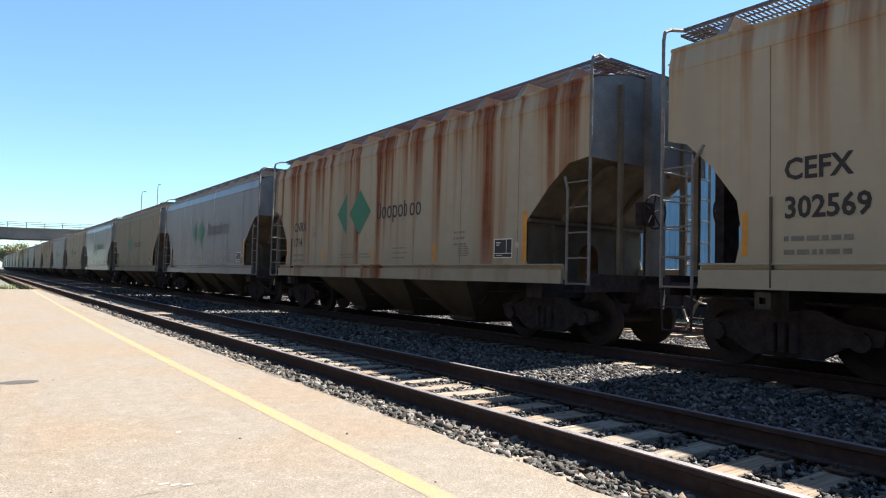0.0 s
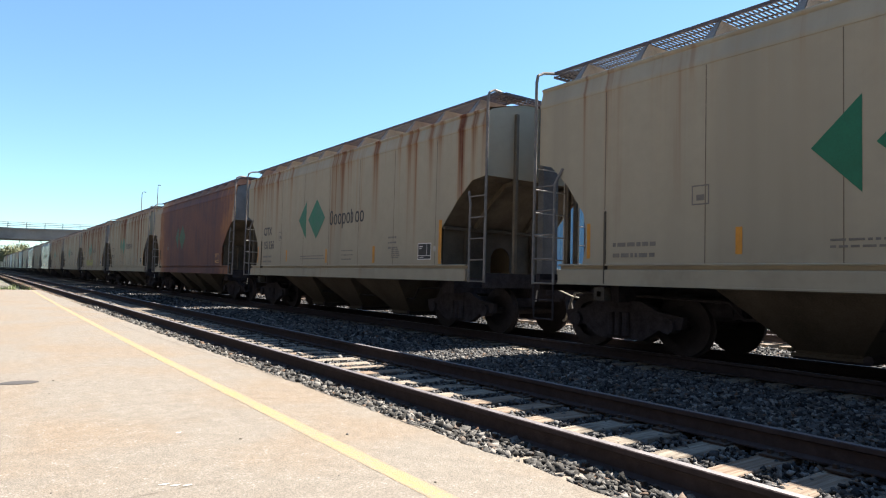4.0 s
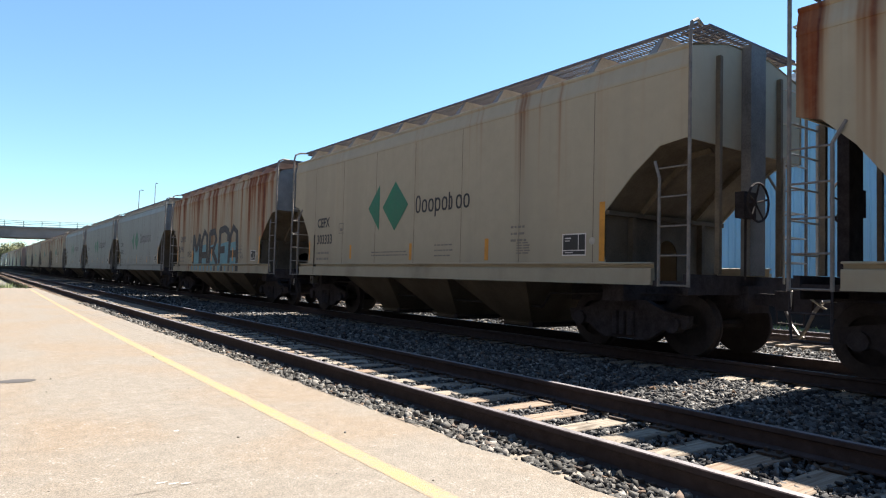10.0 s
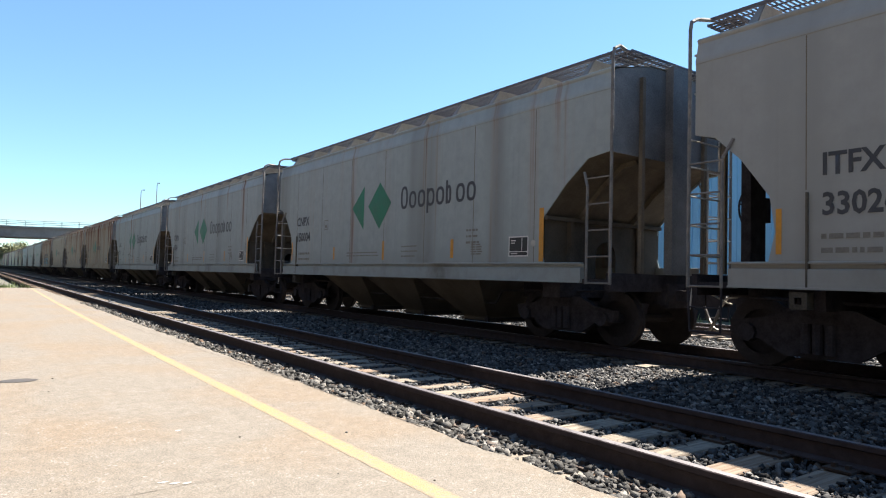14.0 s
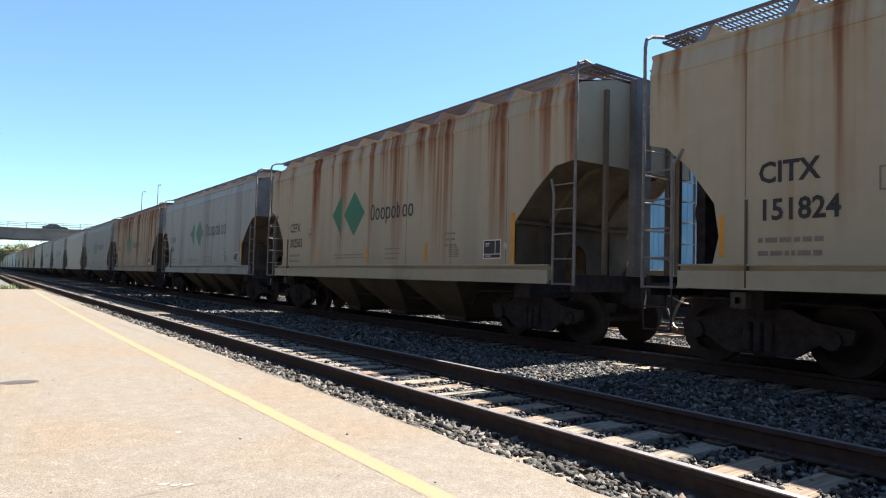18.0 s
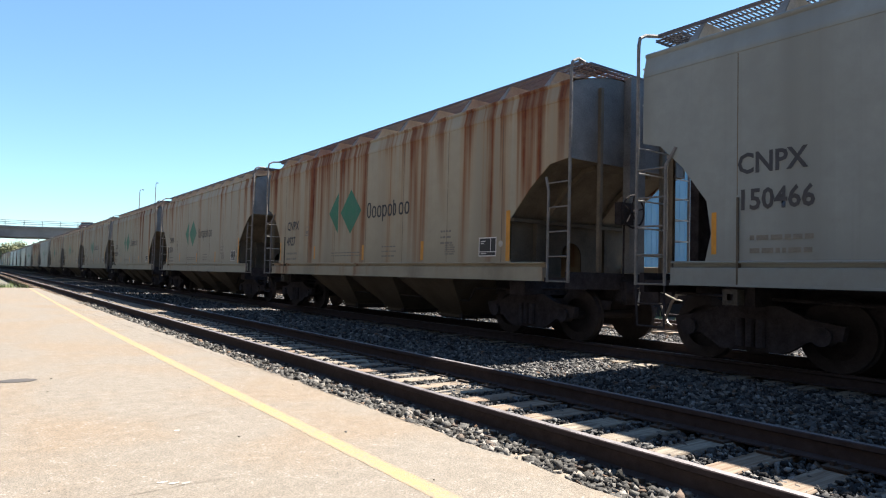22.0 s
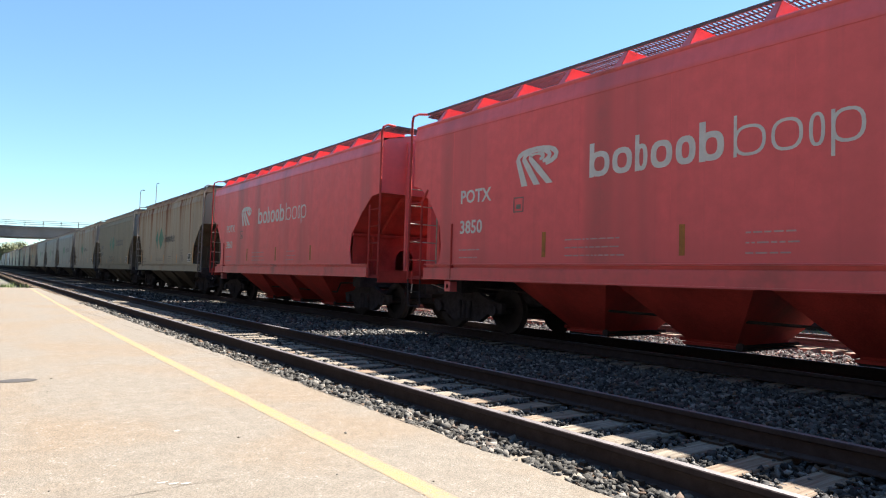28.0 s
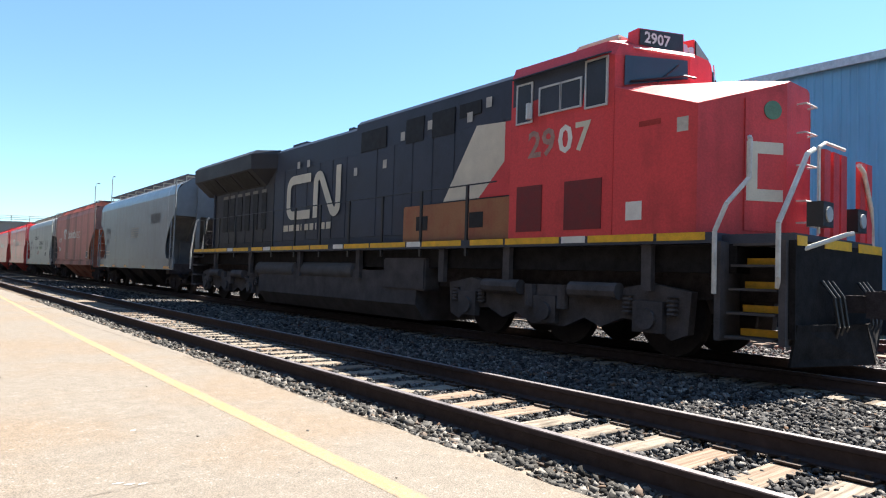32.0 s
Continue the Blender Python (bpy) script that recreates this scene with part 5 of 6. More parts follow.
    for d0, d1, z0, z1 in ((2.0, 2.45, 2.35, 3.5), (2.65, 3.05, 2.35, 3.5), (3.3, 3.7, 2.35, 3.5), (3.95, 4.35, 2.35, 3.5), (4.6, 5.0, 2.35, 3.5), (5.3, 5.65, 2.35, 3.5)):
        bm = bmesh.new()
        loco_box(bm, -0.985, -0.96, d0, d1, z0, z1)
        put("louvre", bm, dark)
        put("louvre_label", quad_marks([[(d0, z1 + 0.02), (d1, z1 + 0.02), (d1, z1 + 0.12), (d0, z1 + 0.12)]], -0.99), M_FAINT)
    for d0, d1, z0, z1 in ((11.2, 12.3, 4.05, 4.55), (13.1, 13.75, 4.0, 4.55), (14.05, 14.8, 4.0, 4.55), (14.95, 15.6, 4.28, 4.55)):
        bm = bmesh.new()
        loco_box(bm, -0.995, -0.965, d0, d1, z0, z1)
        put("air_intake", bm, dark, "dark air intake grille")
    for dd, z in ((12.9, 4.1), (13.9, 4.2), (15.2, 4.15), (15.75, 4.35), (12.2, 3.55), (7.75, 4.02), (8.35, 4.0), (10.9, 3.5)):
        put("notice", quad_marks([[(dd, z), (dd + 0.16, z), (dd + 0.16, z + 0.2), (dd, z + 0.2)]], -0.998), M_GRAB)
    # flared radiator
    bm = bmesh.new()
    sec = [(-0.95, 3.72), (-1.50, 4.20), (-1.52, 4.66), (-1.36, 4.80), (1.36, 4.80), (1.52, 4.66), (1.50, 4.20), (0.95, 3.72)]
    loft(bm, [[(x, lp(dd), z) for x, z in sec] for dd in (0.42, 5.6)])
    loft(bm, [[(x, lp(dd), z) for x, z in s] for dd, s in ((5.6, sec), (6.3, [(-0.95, 3.8), (-0.96, 4.2), (-0.96, 4.66), (-0.9, 4.77), (0.9, 4.77), (0.96, 4.66), (0.96, 4.2), (0.95, 3.8)]))])
    put("radiator", bm, soot, "black flared radiator section")
    for k in range(3):
        a = 1.1 + 1.45 * k
        bm = bmesh.new()
        slab(bm, [(-1.02, lp(a), 3.77), (-1.02, lp(a + 1.25), 3.77), (-1.46, lp(a + 1.25), 4.17), (-1.46, lp(a), 4.17)], (-0.012, 0, -0.014))
        put("radiator_screen", bm, dark)
    for dd, w, h in ((6.6, 0.9, 0.16), (8.6, 0.5, 0.10), (9.9, 0.25, 0.16), (10.3, 0.2, 0.12)):
        bm = bmesh.new()
        loco_box(bm, -0.6, 0.6, dd, dd + w, 4.72, 4.77 + h)
        put("roof_fitting", bm, navy)
    # cab: its front is folded to a point over the nose
    bm = bmesh.new()
    sec = [(-1.5, 1.74), (-1.5, 4.52), (-1.42, 4.72), (-1.0, 4.84), (1.0, 4.84), (1.42, 4.72), (1.5, 4.52), (1.5, 1.74)]
    mid = [(-1.49, 1.74), (-1.48, 4.45), (-1.36, 4.66), (-0.95, 4.74), (0.95, 4.74), (1.36, 4.66), (1.48, 4.45), (1.49, 1.74)]
    tip = [(-0.32, 1.74), (-0.32, 4.50), (-0.30, 4.58), (-0.2, 4.63), (0.2, 4.63), (0.30, 4.58), (0.32, 4.50), (0.32, 1.74)]
    loft(bm, [[(x, lp(dd), z) for x, z in q] for dd, q in ((16.96, sec), (18.93, sec), (19.10, mid), (19.64, tip))])
    put("cab", bm, red, "red driver's cab")
    put("cab_panel", quad_marks([[(17.0, 4.02), (18.40, 4.12), (18.52, 3.78), (18.60, 4.50), (17.0, 4.50)]], -1.505), navy)
    bm = bmesh.new()
    rings = ((19.12, [(1.5, 1.74), (1.5, 3.95), (0.4, 4.20)]), (20.45, [(1.5, 1.74), (1.5, 3.47), (0.38, 4.00)]), (21.1, [(0.36, 1.74), (0.36, 3.84), (0.28, 3.88)]))
    loft(bm, [[(-x, lp(dd), z) for x, z in q] + [(x, lp(dd), z) for x, z in q[::-1]] for dd, q in rings])
    put("nose", bm, red, "red short nose with slanted corners")

    def corner(s, u, z, out=0.0):
        """A point on the slanted nose corner, u metres from the side wall."""
        return (s * (-1.5 + 0.869 * u - 0.495 * out), lp(20.45 + 0.495 * u + 0.869 * out), z)
    for s in (1, -1):
        bm = bmesh.new()
        slab(bm, [corner(s, *q, 0.002) for q in ((0.68, 1.80), (1.26, 1.80), (1.26, 3.72), (0.68, 3.58))], Vector(corner(s, 0, 0, 0.02)) - Vector(corner(s, 0, 0, 0)))
        panel = put("nose_panel", bm, red)
        bm = bmesh.new()
        for u0, u1, z0, z1 in ((0.70, 1.24, 2.84, 3.0), (0.70, 0.86, 2.36, 2.84), (0.70, 1.24, 2.20, 2.36)):
            slab(bm, [corner(s, *q, 0.024) for q in ((u0, z0), (u1, z0), (u1, z1), (u0, z1))], Vector(corner(s, 0, 0, 0.006)) - Vector(corner(s, 0, 0, 0)))
        part("nose_mark", bm, cream, panel, "cream bracket mark on the nose")
        bm = bmesh.new()
        rod(bm, corner(s, 1.08, 3.44, 0.02), corner(s, 1.08, 3.44, 0.034), 0.13, 16)
        part("nose_emblem", bm, plain("green badge", (0.10, 0.20, 0.12), 0.5), panel, "round green badge")
    for d0, d1, z0, z1 in ((17.12, 17.44, 3.72, 4.36), (17.64, 18.06, 3.80, 4.22), (18.10, 18.48, 3.80, 4.22), (18.60, 18.97, 3.74, 4.44)):
        win = put("side_window", quad_marks([[(d0, z0), (d1, z0), (d1, z1), (d0, z1)]], -1.512), glass, "dark cab side window")
        bm = bmesh.new()
        for a, b, c, e in ((d0 - 0.03, d0, z0 - 0.03, z1 + 0.03), (d1, d1 + 0.03, z0 - 0.03, z1 + 0.03), (d0, d1, z0 - 0.03, z0), (d0, d1, z1, z1 + 0.03)):
            loco_box(bm, -1.525, -1.495, a, b, c, e)
        part("window_frame", bm, trim, win)
    bm = bmesh.new()
    slab(bm, [(-1.50, lp(17.0), 4.50), (-1.50, lp(19.05), 4.50), (-1.62, lp(19.05), 4.46), (-1.62, lp(17.0), 4.46)], (0, 0, 0.02))
    put("awning", bm, navy)
    bm = bmesh.new()
    rod(bm, (-1.62, lp(17.50), 3.72), (-1.62, lp(17.50), 3.98), 0.06, 8)
    put("mirror", bm, trim)
    # windscreens, number boards and headlight on the folded front
    for s in (-1, 1):
        bm = bmesh.new()
        slab(bm, [(s * 1.36, lp(19.175), 4.00), (s * 0.38, lp(19.625), 4.20), (s * 0.38, lp(19.615), 4.49), (s * 1.34, lp(19.165), 4.46)], (s * 0.01, -0.02, 0))
        win = put("windscreen", bm, glass, "dark windscreen pane")
        bm = bmesh.new()
        rod(bm, (s * 0.9, lp(19.45), 4.08), (s * 0.55, lp(19.58), 4.40), 0.012, 5)
        part("wiper", bm, M_BLACK, win)
        bm = bmesh.new()
        tube(bm, [(s * 1.3, lp(19.26), 4.06), (s * 0.5, lp(19.66), 4.22), (s * 0.35, lp(19.75), 4.20)], 0.018, 5)
        part("wiper_arm", bm, M_BLACK, win)
        bm = bmesh.new()
        slab(bm, [(s * 1.06, lp(19.18), 4.64), (s * 0.16, lp(19.43), 4.62), (s * 0.16, lp(19.42), 5.02), (s * 1.02, lp(19.18), 4.96)], (-s * 0.05, 0.22, 0.0))
        board = put("number_board", bm, red)
        bm = bmesh.new()
        slab(bm, [(s * 1.02, lp(19.194), 4.70), (s * 0.19, lp(19.425), 4.71), (s * 0.19, lp(19.415), 5.0), (s * 1.0, lp(19.19), 4.94)], (s * 0.006, -0.016, 0))
        part("number_panel", bm, M_BLACK, board)
        bm = bmesh.new()
        tube(bm, [(s * 1.2, lp(19.22), 4.60), (s * 0.3, lp(19.68), 4.56)], 0.012, 5)
        part("drip_rail", bm, trim, board)
    along = Vector((0.83, lp(19.425) - lp(19.194), 0)).normalized()
    m = Matrix.Translation((-0.95, lp(19.240), 4.745)) @ Matrix(((along.y, -along.x, 0, 0), (-along.x, -along.y, 0, 0), (0, 0, 1, 0), (0, 0, 0, 1)))
    part("lettering", word("2907", 0.24, 1.05), plain("white numerals", (0.72, 0.70, 0.66), 0.5), loco, at=m)
    bm = bmesh.new()
    for x in (-0.11, 0.11):
        rod(bm, (x * 0.9, lp(19.25), 4.80), (x * 0.9, lp(19.42), 4.80), 0.08, 12)
    put("headlight", bm, trim)
    bm = bmesh.new()
    loco_box(bm, -1.05, 0.0, 17.95, 18.85, 4.80, 4.97)
    bmesh.ops.bevel(bm, geom=bm.edges[:], offset=0.05, segments=2, affect="EDGES")
    put("roof_cooler", bm, cream, "cream roof cooler box")
    for x, z in ((-0.3, 4.85), (0.4, 4.95)):
        bm = bmesh.new()
        rod(bm, (x, lp(18.2), 4.8), (x, lp(18.25), z + 0.1), 0.012, 5)
        put("aerial", bm, M_BLACK)
    # grab irons and notices on the nose
    bm = bmesh.new()
    for z in (1.95, 2.25, 2.75, 3.2, 3.6):
        tube(bm, [(-0.05, lp(21.08), z), (-0.05, lp(21.22), z), (0.3, lp(21.22), z), (0.3, lp(21.08), z)], 0.014, 5)
    put("nose_grab_iron", bm, rail_m)
    put("nose_notice", quad_marks([[(20.15, 3.12), (20.32, 3.12), (20.32, 3.32), (20.15, 3.32)]], -1.505), M_GRAB)
    put("notice", quad_marks([[(19.35, 1.95), (19.62, 1.95), (19.62, 2.22), (19.35, 2.22)]], -1.505), M_WHITE)
    put("faded_patch", quad_marks([[(19.55, 3.28), (19.9, 3.28), (19.9, 3.36), (19.55, 3.36)]], -1.505), M_REDBAY)
    part("lettering", word("29", 0.62, 0.98), plain("worn grey numerals", (0.34, 0.20, 0.17), 0.6, 0.0, 0.4), loco, at=pose(-1.508, lp(17.38), 3.10))
    part("lettering", word("0", 0.62, 0.98), M_WHITE, loco, at=pose(-1.508, lp(17.38) - 0.66, 3.10))
    part("lettering", word("7", 0.62, 0.98), cream, loco, at=pose(-1.508, lp(17.38) - 1.0, 3.10))
    for d0, d1 in ((17.15, 17.72), (18.2, 18.92)):
        bm = bmesh.new()
        loco_box(bm, -1.515, -1.49, d0, d1, 1.85, 2.62)
        put("cab_grille", bm, plain("dark red grille", (0.16, 0.020, 0.022), 0.7), "dark red louvred panel")
    # cream slash and the red and rusty cabinet below it
    put("cream_slash", quad_marks([[(14.51, 2.60), (15.61, 2.60), (16.30, 3.25), (16.30, 3.99), (15.50, 4.04)]], -0.999), cream, "cream diagonal slash")
    put("red_corner", quad_marks([[(15.61, 2.60), (16.94, 2.60), (16.94, 3.99), (16.30, 3.99), (16.30, 3.25)]], -0.999), red)
    bm = bmesh.new()
    loco_box(bm, -1.22, -0.9, 13.4, 16.94, 1.75, 2.54)
    bmesh.ops.bevel(bm, geom=bm.edges[:], offset=0.03, segments=2, affect="EDGES")
    put("side_cabinet", bm, brown, "rusty brown-red walkway cabinet")
    for d0 in (13.9, 15.6):
        put("cabinet_vent", quad_marks([[(d0, 2.0), (d0 + 0.4, 2.0), (d0 + 0.4, 2.3), (d0, 2.3)]], -1.224), dark)
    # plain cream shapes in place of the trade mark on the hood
    def stroke(pts, w, x):
        bm = bmesh.new()
        va, vb = [], []
        for k, (d, z) in enumerate(pts):
            p, q = pts[max(k - 1, 0)], pts[min(k + 1, len(pts) - 1)]
            n = Vector((q[0] - p[0], q[1] - p[1])).normalized() * (w / 2)
            va.append(bm.verts.new((x, lp(d - n.y), z + n.x)))
            vb.append(bm.verts.new((x, lp(d + n.y), z - n.x)))
        for k in range(len(pts) - 1):
            bm.faces.new((va[k], va[k + 1], vb[k + 1], vb[k]))
        return bm

    def bend(cd, cz, r, a0, a1):
        return [(cd + r * math.cos(a0 + (a1 - a0) * k / 6), cz + r * math.sin(a0 + (a1 - a0) * k / 6)) for k in range(7)]
    put("trade_mark", stroke([(8.62, 3.70)] + bend(7.55, 3.42, 0.28, 1.5708, 3.1416) + bend(7.55, 2.95, 0.28, 3.1416, 4.7124) + [(8.62, 2.67)], 0.25, -1.0), cream, "cream rounded trade mark shape on the hood")
    put("trade_mark", stroke([(8.92, 2.55)] + bend(9.10, 3.52, 0.18, 3.1416, 0.62) + bend(9.97, 2.84, 0.18, 3.76, 6.2832) + [(10.15, 3.88)], 0.25, -1.0), cream)
    put("small_print", quad_marks([[(a, 2.22), (a + w, 2.22), (a + w, 2.40), (a, 2.40)] for a, w in ((7.0, 0.30), (7.36, 0.30), (7.72, 0.30), (8.10, 0.06), (8.34, 0.22), (8.64, 0.22), (8.98, 0.06), (9.28, 0.22), (9.58, 0.24))], -1.0), cream)
    # handrails along the walkway
    for k in range(13):
        dd = 1.6 + 1.42 * k
        if 16.5 < dd < 19.3:
            continue
        bm = bmesh.new()
        loco_box(bm, -1.50, -1.46, dd, dd + 0.06, 1.45, 2.78)
        put("stanchion", bm, M_BLACK)
    bm = bmesh.new()
    tube(bm, [(-1.48, lp(1.2), 2.78), (-1.48, lp(16.6), 2.78)], 0.014)
    put("handrail", bm, M_BLACK)
    # front steps with yellow edges, pale curved handrails
    for s in (-1, 1):
        for k, z in enumerate((0.40, 0.70, 1.00, 1.30, 1.57)):
            bm = bmesh.new()
            w0, w1 = (-1.52, -1.12)
            x0, x1 = (w0 + 0.05 * k, w1 + 0.05 * k) if s < 0 else (-w1 - 0.05 * k, -w0 - 0.05 * k)
            loco_box(bm, x0, x1, 20.86, 21.46, z, z + 0.03)
            step = put("step", bm, truck_m)
            bm = bmesh.new()
            loco_box(bm, x0 + 0.31 if s < 0 else x0, x1 if s < 0 else x1 - 0.31, 20.92, 21.42, z + 0.031, z + 0.12)
            part("step_edge", bm, yellow, step, "yellow step edge")
        bm = bmesh.new()
        loco_box(bm, min(s * 1.52, s * 1.0), max(s * 1.52, s * 1.0), 20.72, 20.80, 0.36, 1.62)
        put("step_side", bm, truck_m)
        bm = bmesh.new()
        loco_box(bm, min(s * 1.52, s * 1.0), max(s * 1.52, s * 1.0), 21.52, 21.60, 0.36, 1.62)
        put("step_side", bm, truck_m)
        bm = bmesh.new()
        tube(bm, [(s * 1.56, lp(20.74), 0.95), (s * 1.56, lp(20.74), 1.75), (s * 1.50, lp(20.86), 2.1), (s * 1.20, lp(21.0), 2.45), (s * 1.18, lp(21.0), 2.95), (s * 1.1, lp(20.95), 3.0)], 0.032, 8)
        put("handrail", bm, rail_m, "pale curved handrail")
        bm = bmesh.new()
        tube(bm, [(s * 1.50, lp(21.50), 1.05), (s * 1.54, lp(21.52), 1.18), (s * 1.54, lp(21.52), 1.82), (s * 1.30, lp(21.58), 2.25), (s * 0.95, lp(21.60), 2.72), (s * 0.75, lp(21.60), 2.80)], 0.032, 8)
        put("handrail", bm, rail_m, "pale curved handrail")
    for x in (-0.32, -0.02, 0.24, 0.94, 1.2):
        bm = bmesh.new()
        loco_box(bm, x, x + 0.20, 21.50, 21.56, 1.72, 2.88)
        put("end_gate", bm, red, "red end gate panel")
    bm = bmesh.new()
    tube(bm, [(-0.55, lp(21.58), 1.75), (-0.55, lp(21.58), 2.86), (-0.35, lp(21.58), 2.95), (0.3, lp(21.58), 2.95)], 0.022)
    put("handrail", bm, rail_m)
    for x in (-0.50, 0.66):
        bm = bmesh.new()
        loco_box(bm, x - 0.16, x + 0.16, 21.48, 21.68, 1.84, 2.16)
        lampx = put("ditch_light", bm, M_BLACK)
        bm = bmesh.new()
        rod(bm, (x, lp(21.68), 2.0), (x, lp(21.70), 2.0), 0.10, 12)
        part("lens", bm, trim, lampx)
    # pilot, plough, coupler and hoses
    bm = bmesh.new()
    loco_box(bm, -1.45, 1.45, 21.55, 21.68, 0.45, 1.62)
    put("pilot", bm, M_SOOT)
    put("pilot_stripe", front_strip(), yellow)
    bm = bmesh.new()
    for s in (-1, 1):
        slab(bm, [(s * 0.02, lp(22.05), 0.12), (s * 1.42, lp(21.62), 0.12), (s * 1.42, lp(21.70), 0.62), (s * 0.02, lp(21.95), 0.62)], (0, 0.03, 0))
    put("plough", bm, M_SOOT)
    for dd, t in ((21.6, -1), (0.6, 1)):
        bm = bmesh.new()
        y = lp(dd)
        box(bm, -0.12, 0.12, min(y, y + 0.62 * t), max(y, y + 0.62 * t), 0.76, 0.98)
        box(bm, -0.2, 0.2, min(y + 0.4 * t, y + 0.66 * t), max(y + 0.4 * t, y + 0.66 * t), 0.70, 1.04)
        put("coupler", bm, M_UNDER)
        for x in (-0.75, -0.6, -0.45, 0.45, 0.6, 0.75):
            bm = bmesh.new()
            tube(bm, [(x, y + 0.1 * t, 1.15), (x, y + 0.24 * t, 0.95), (x * 0.95, y + 0.28 * t, 0.6), (x * 0.8, y + 0.18 * t, 0.35)], 0.022)
            put("air_hose", bm, M_BLACK)
    bm = bmesh.new()
    tube(bm, [(-1.25, lp(21.62), 1.50), (-0.7, lp(21.95), 1.72), (-0.62, lp(22.0), 1.74)], 0.03)
    put("cut_lever", bm, rail_m)
    # rear end: steps, white grab rails, red door panel
    bm = bmesh.new()
    loco_box(bm, -1.5, 1.5, 0.5, 0.62, 0.45, 1.62)
    put("rear_pilot", bm, M_UNDER)
    for z in (0.45, 0.8, 1.15, 1.45):
        bm = bmesh.new()
        loco_box(bm, -1.52, -1.1, 0.55, 1.05, z, z + 0.06)
        put("step", bm, truck_m)
    for x, dz in ((-1.5, 0.0), (-1.1, 0.25)):
        bm = bmesh.new()
        tube(bm, [(x, lp(0.30), 1.03), (x, lp(0.28), 1.68), (x + 0.05, lp(0.34), 2.30), (x + 0.10, lp(0.46), 2.80 + dz * 0.4), (x + 0.14, lp(0.56), 2.86 + dz * 0.4)], 0.03, 8)
        put("handrail", bm, rail_m, "pale curved handrail")
    bm = bmesh.new()
    loco_box(bm, -0.8, -0.4, 0.55, 0.62, 1.74, 2.75)
    put("end_gate", bm, navy)
    bm = bmesh.new()
    loco_box(bm, -1.0, -0.6, 1.08, 1.16, 1.9, 4.1)
    put("rear_panel", bm, navy)
    # tank, reservoirs and boxes between the trucks
    bm = bmesh.new()
    sec = [(-1.38, 1.15), (-1.40, 0.45), (-1.15, 0.12), (1.15, 0.12), (1.40, 0.45), (1.38, 1.15)]
    loft(bm, [[(x, lp(dd), z) for x, z in sec] for dd in (6.3, 14.2)])
    put("fuel_tank", bm, truck_m, "grimy dark fuel tank")
    for d0, d1 in ((6.0, 8.6), (8.9, 11.7)):
        bm = bmesh.new()
        n = 14
        loft(bm, [[(-1.20 + rr * math.cos(a), lp(dd), 1.10 + rr * math.sin(a)) for a in [6.28319 * k / n for k in range(n)]] for dd, rr in ((d0, 0.14), (d0 + 0.08, 0.24), (d1 - 0.08, 0.24), (d1, 0.14))])
        put("air_reservoir", bm, plain("dusty grey reservoir", (0.085, 0.082, 0.085), 0.8, 0.0, 0.3, 3.0, spec=0.2), smooth=40)
    bm = bmesh.new()
    loco_box(bm, -1.42, -1.0, 13.0, 14.5, 0.75, 1.42)
    bmesh.ops.bevel(bm, geom=bm.edges[:], offset=0.03, segments=2, affect="EDGES")
    put("battery_box", bm, truck_m)
    for dd in (8.9, 11.9, 15.0, 16.8, 19.6, 5.6, 2.6):
        bm = bmesh.new()
        loco_box(bm, -1.46, -1.36, dd, dd + 0.16, 0.95, 1.60)
        put("hanger", bm, truck_m)
    # three-axle trucks
    frame_out = [(-2.55, 0.95), (-2.50, 0.50), (-2.25, 0.40), (-1.95, 0.62), (-1.45, 0.66), (-1.05, 0.50), (-0.75, 0.62), (-0.35, 0.45), (0.35, 0.45), (0.75, 0.62), (1.05, 0.50), (1.45, 0.66), (1.95, 0.62), (2.25, 0.40),
                 (2.50, 0.50), (2.55, 0.95), (1.9, 1.06), (1.2, 0.92), (0.6, 0.98), (-0.6, 0.98), (-1.2, 0.92), (-1.9, 1.06)]
    for dd in (3.75, 17.75):
        bm = bmesh.new()
        box(bm, -1.1, 1.1, -2.2, 2.2, 0.62, 0.9)
        truck = part("truck", bm, truck_m, loco, "grimy three-axle truck", pose(0, lp(dd), 0))
        for s in (-1, 1):
            bm = bmesh.new()
            slab(bm, [(s * 1.16, y, z if z > 0.8 else z - 0.13) for y, z in frame_out], (s * 0.16, 0, 0))
            part("side_frame", bm, truck_m, truck)
        for y in (-1.93, 0.0, 1.93):
            bm = bmesh.new()
            for s in (-1, 1):
                loft(bm, [[(s * x, rr * math.cos(a), 0.533 + rr * math.sin(a)) for a in [0.2618 * k for k in range(24)]] for x, rr in ((0.79, 0.0), (0.79, 0.533), (0.70, 0.54), (0.68, 0.56), (0.66, 0.55), (0.66, 0.0))], caps=False)
            rod(bm, (-1.1, 0, 0.533), (1.1, 0, 0.533), 0.1, 8)
            part("wheelset", bm, M_WHEEL, truck, at=pose(0, y, 0))
            for q in (-0.36, 0.36):
                bm = bmesh.new()
                loft(bm, [[(-1.36 + rr * math.cos(a), y + q + rr * math.sin(a), 0.60 + 0.03 * k) for a in [0.7854 * j for j in range(8)]] for k, rr in enumerate((0.06, 0.088) * 5)])
                part("spring", bm, truck_m, truck)
            bm = bmesh.new()
            box(bm, -1.42, -1.30, y - 0.24, y + 0.24, 0.36, 0.80)
            rod(bm, (-1.42, y, 0.55), (-1.48, y, 0.55), 0.15, 12)
            part("axle_box", bm, truck_m, truck)
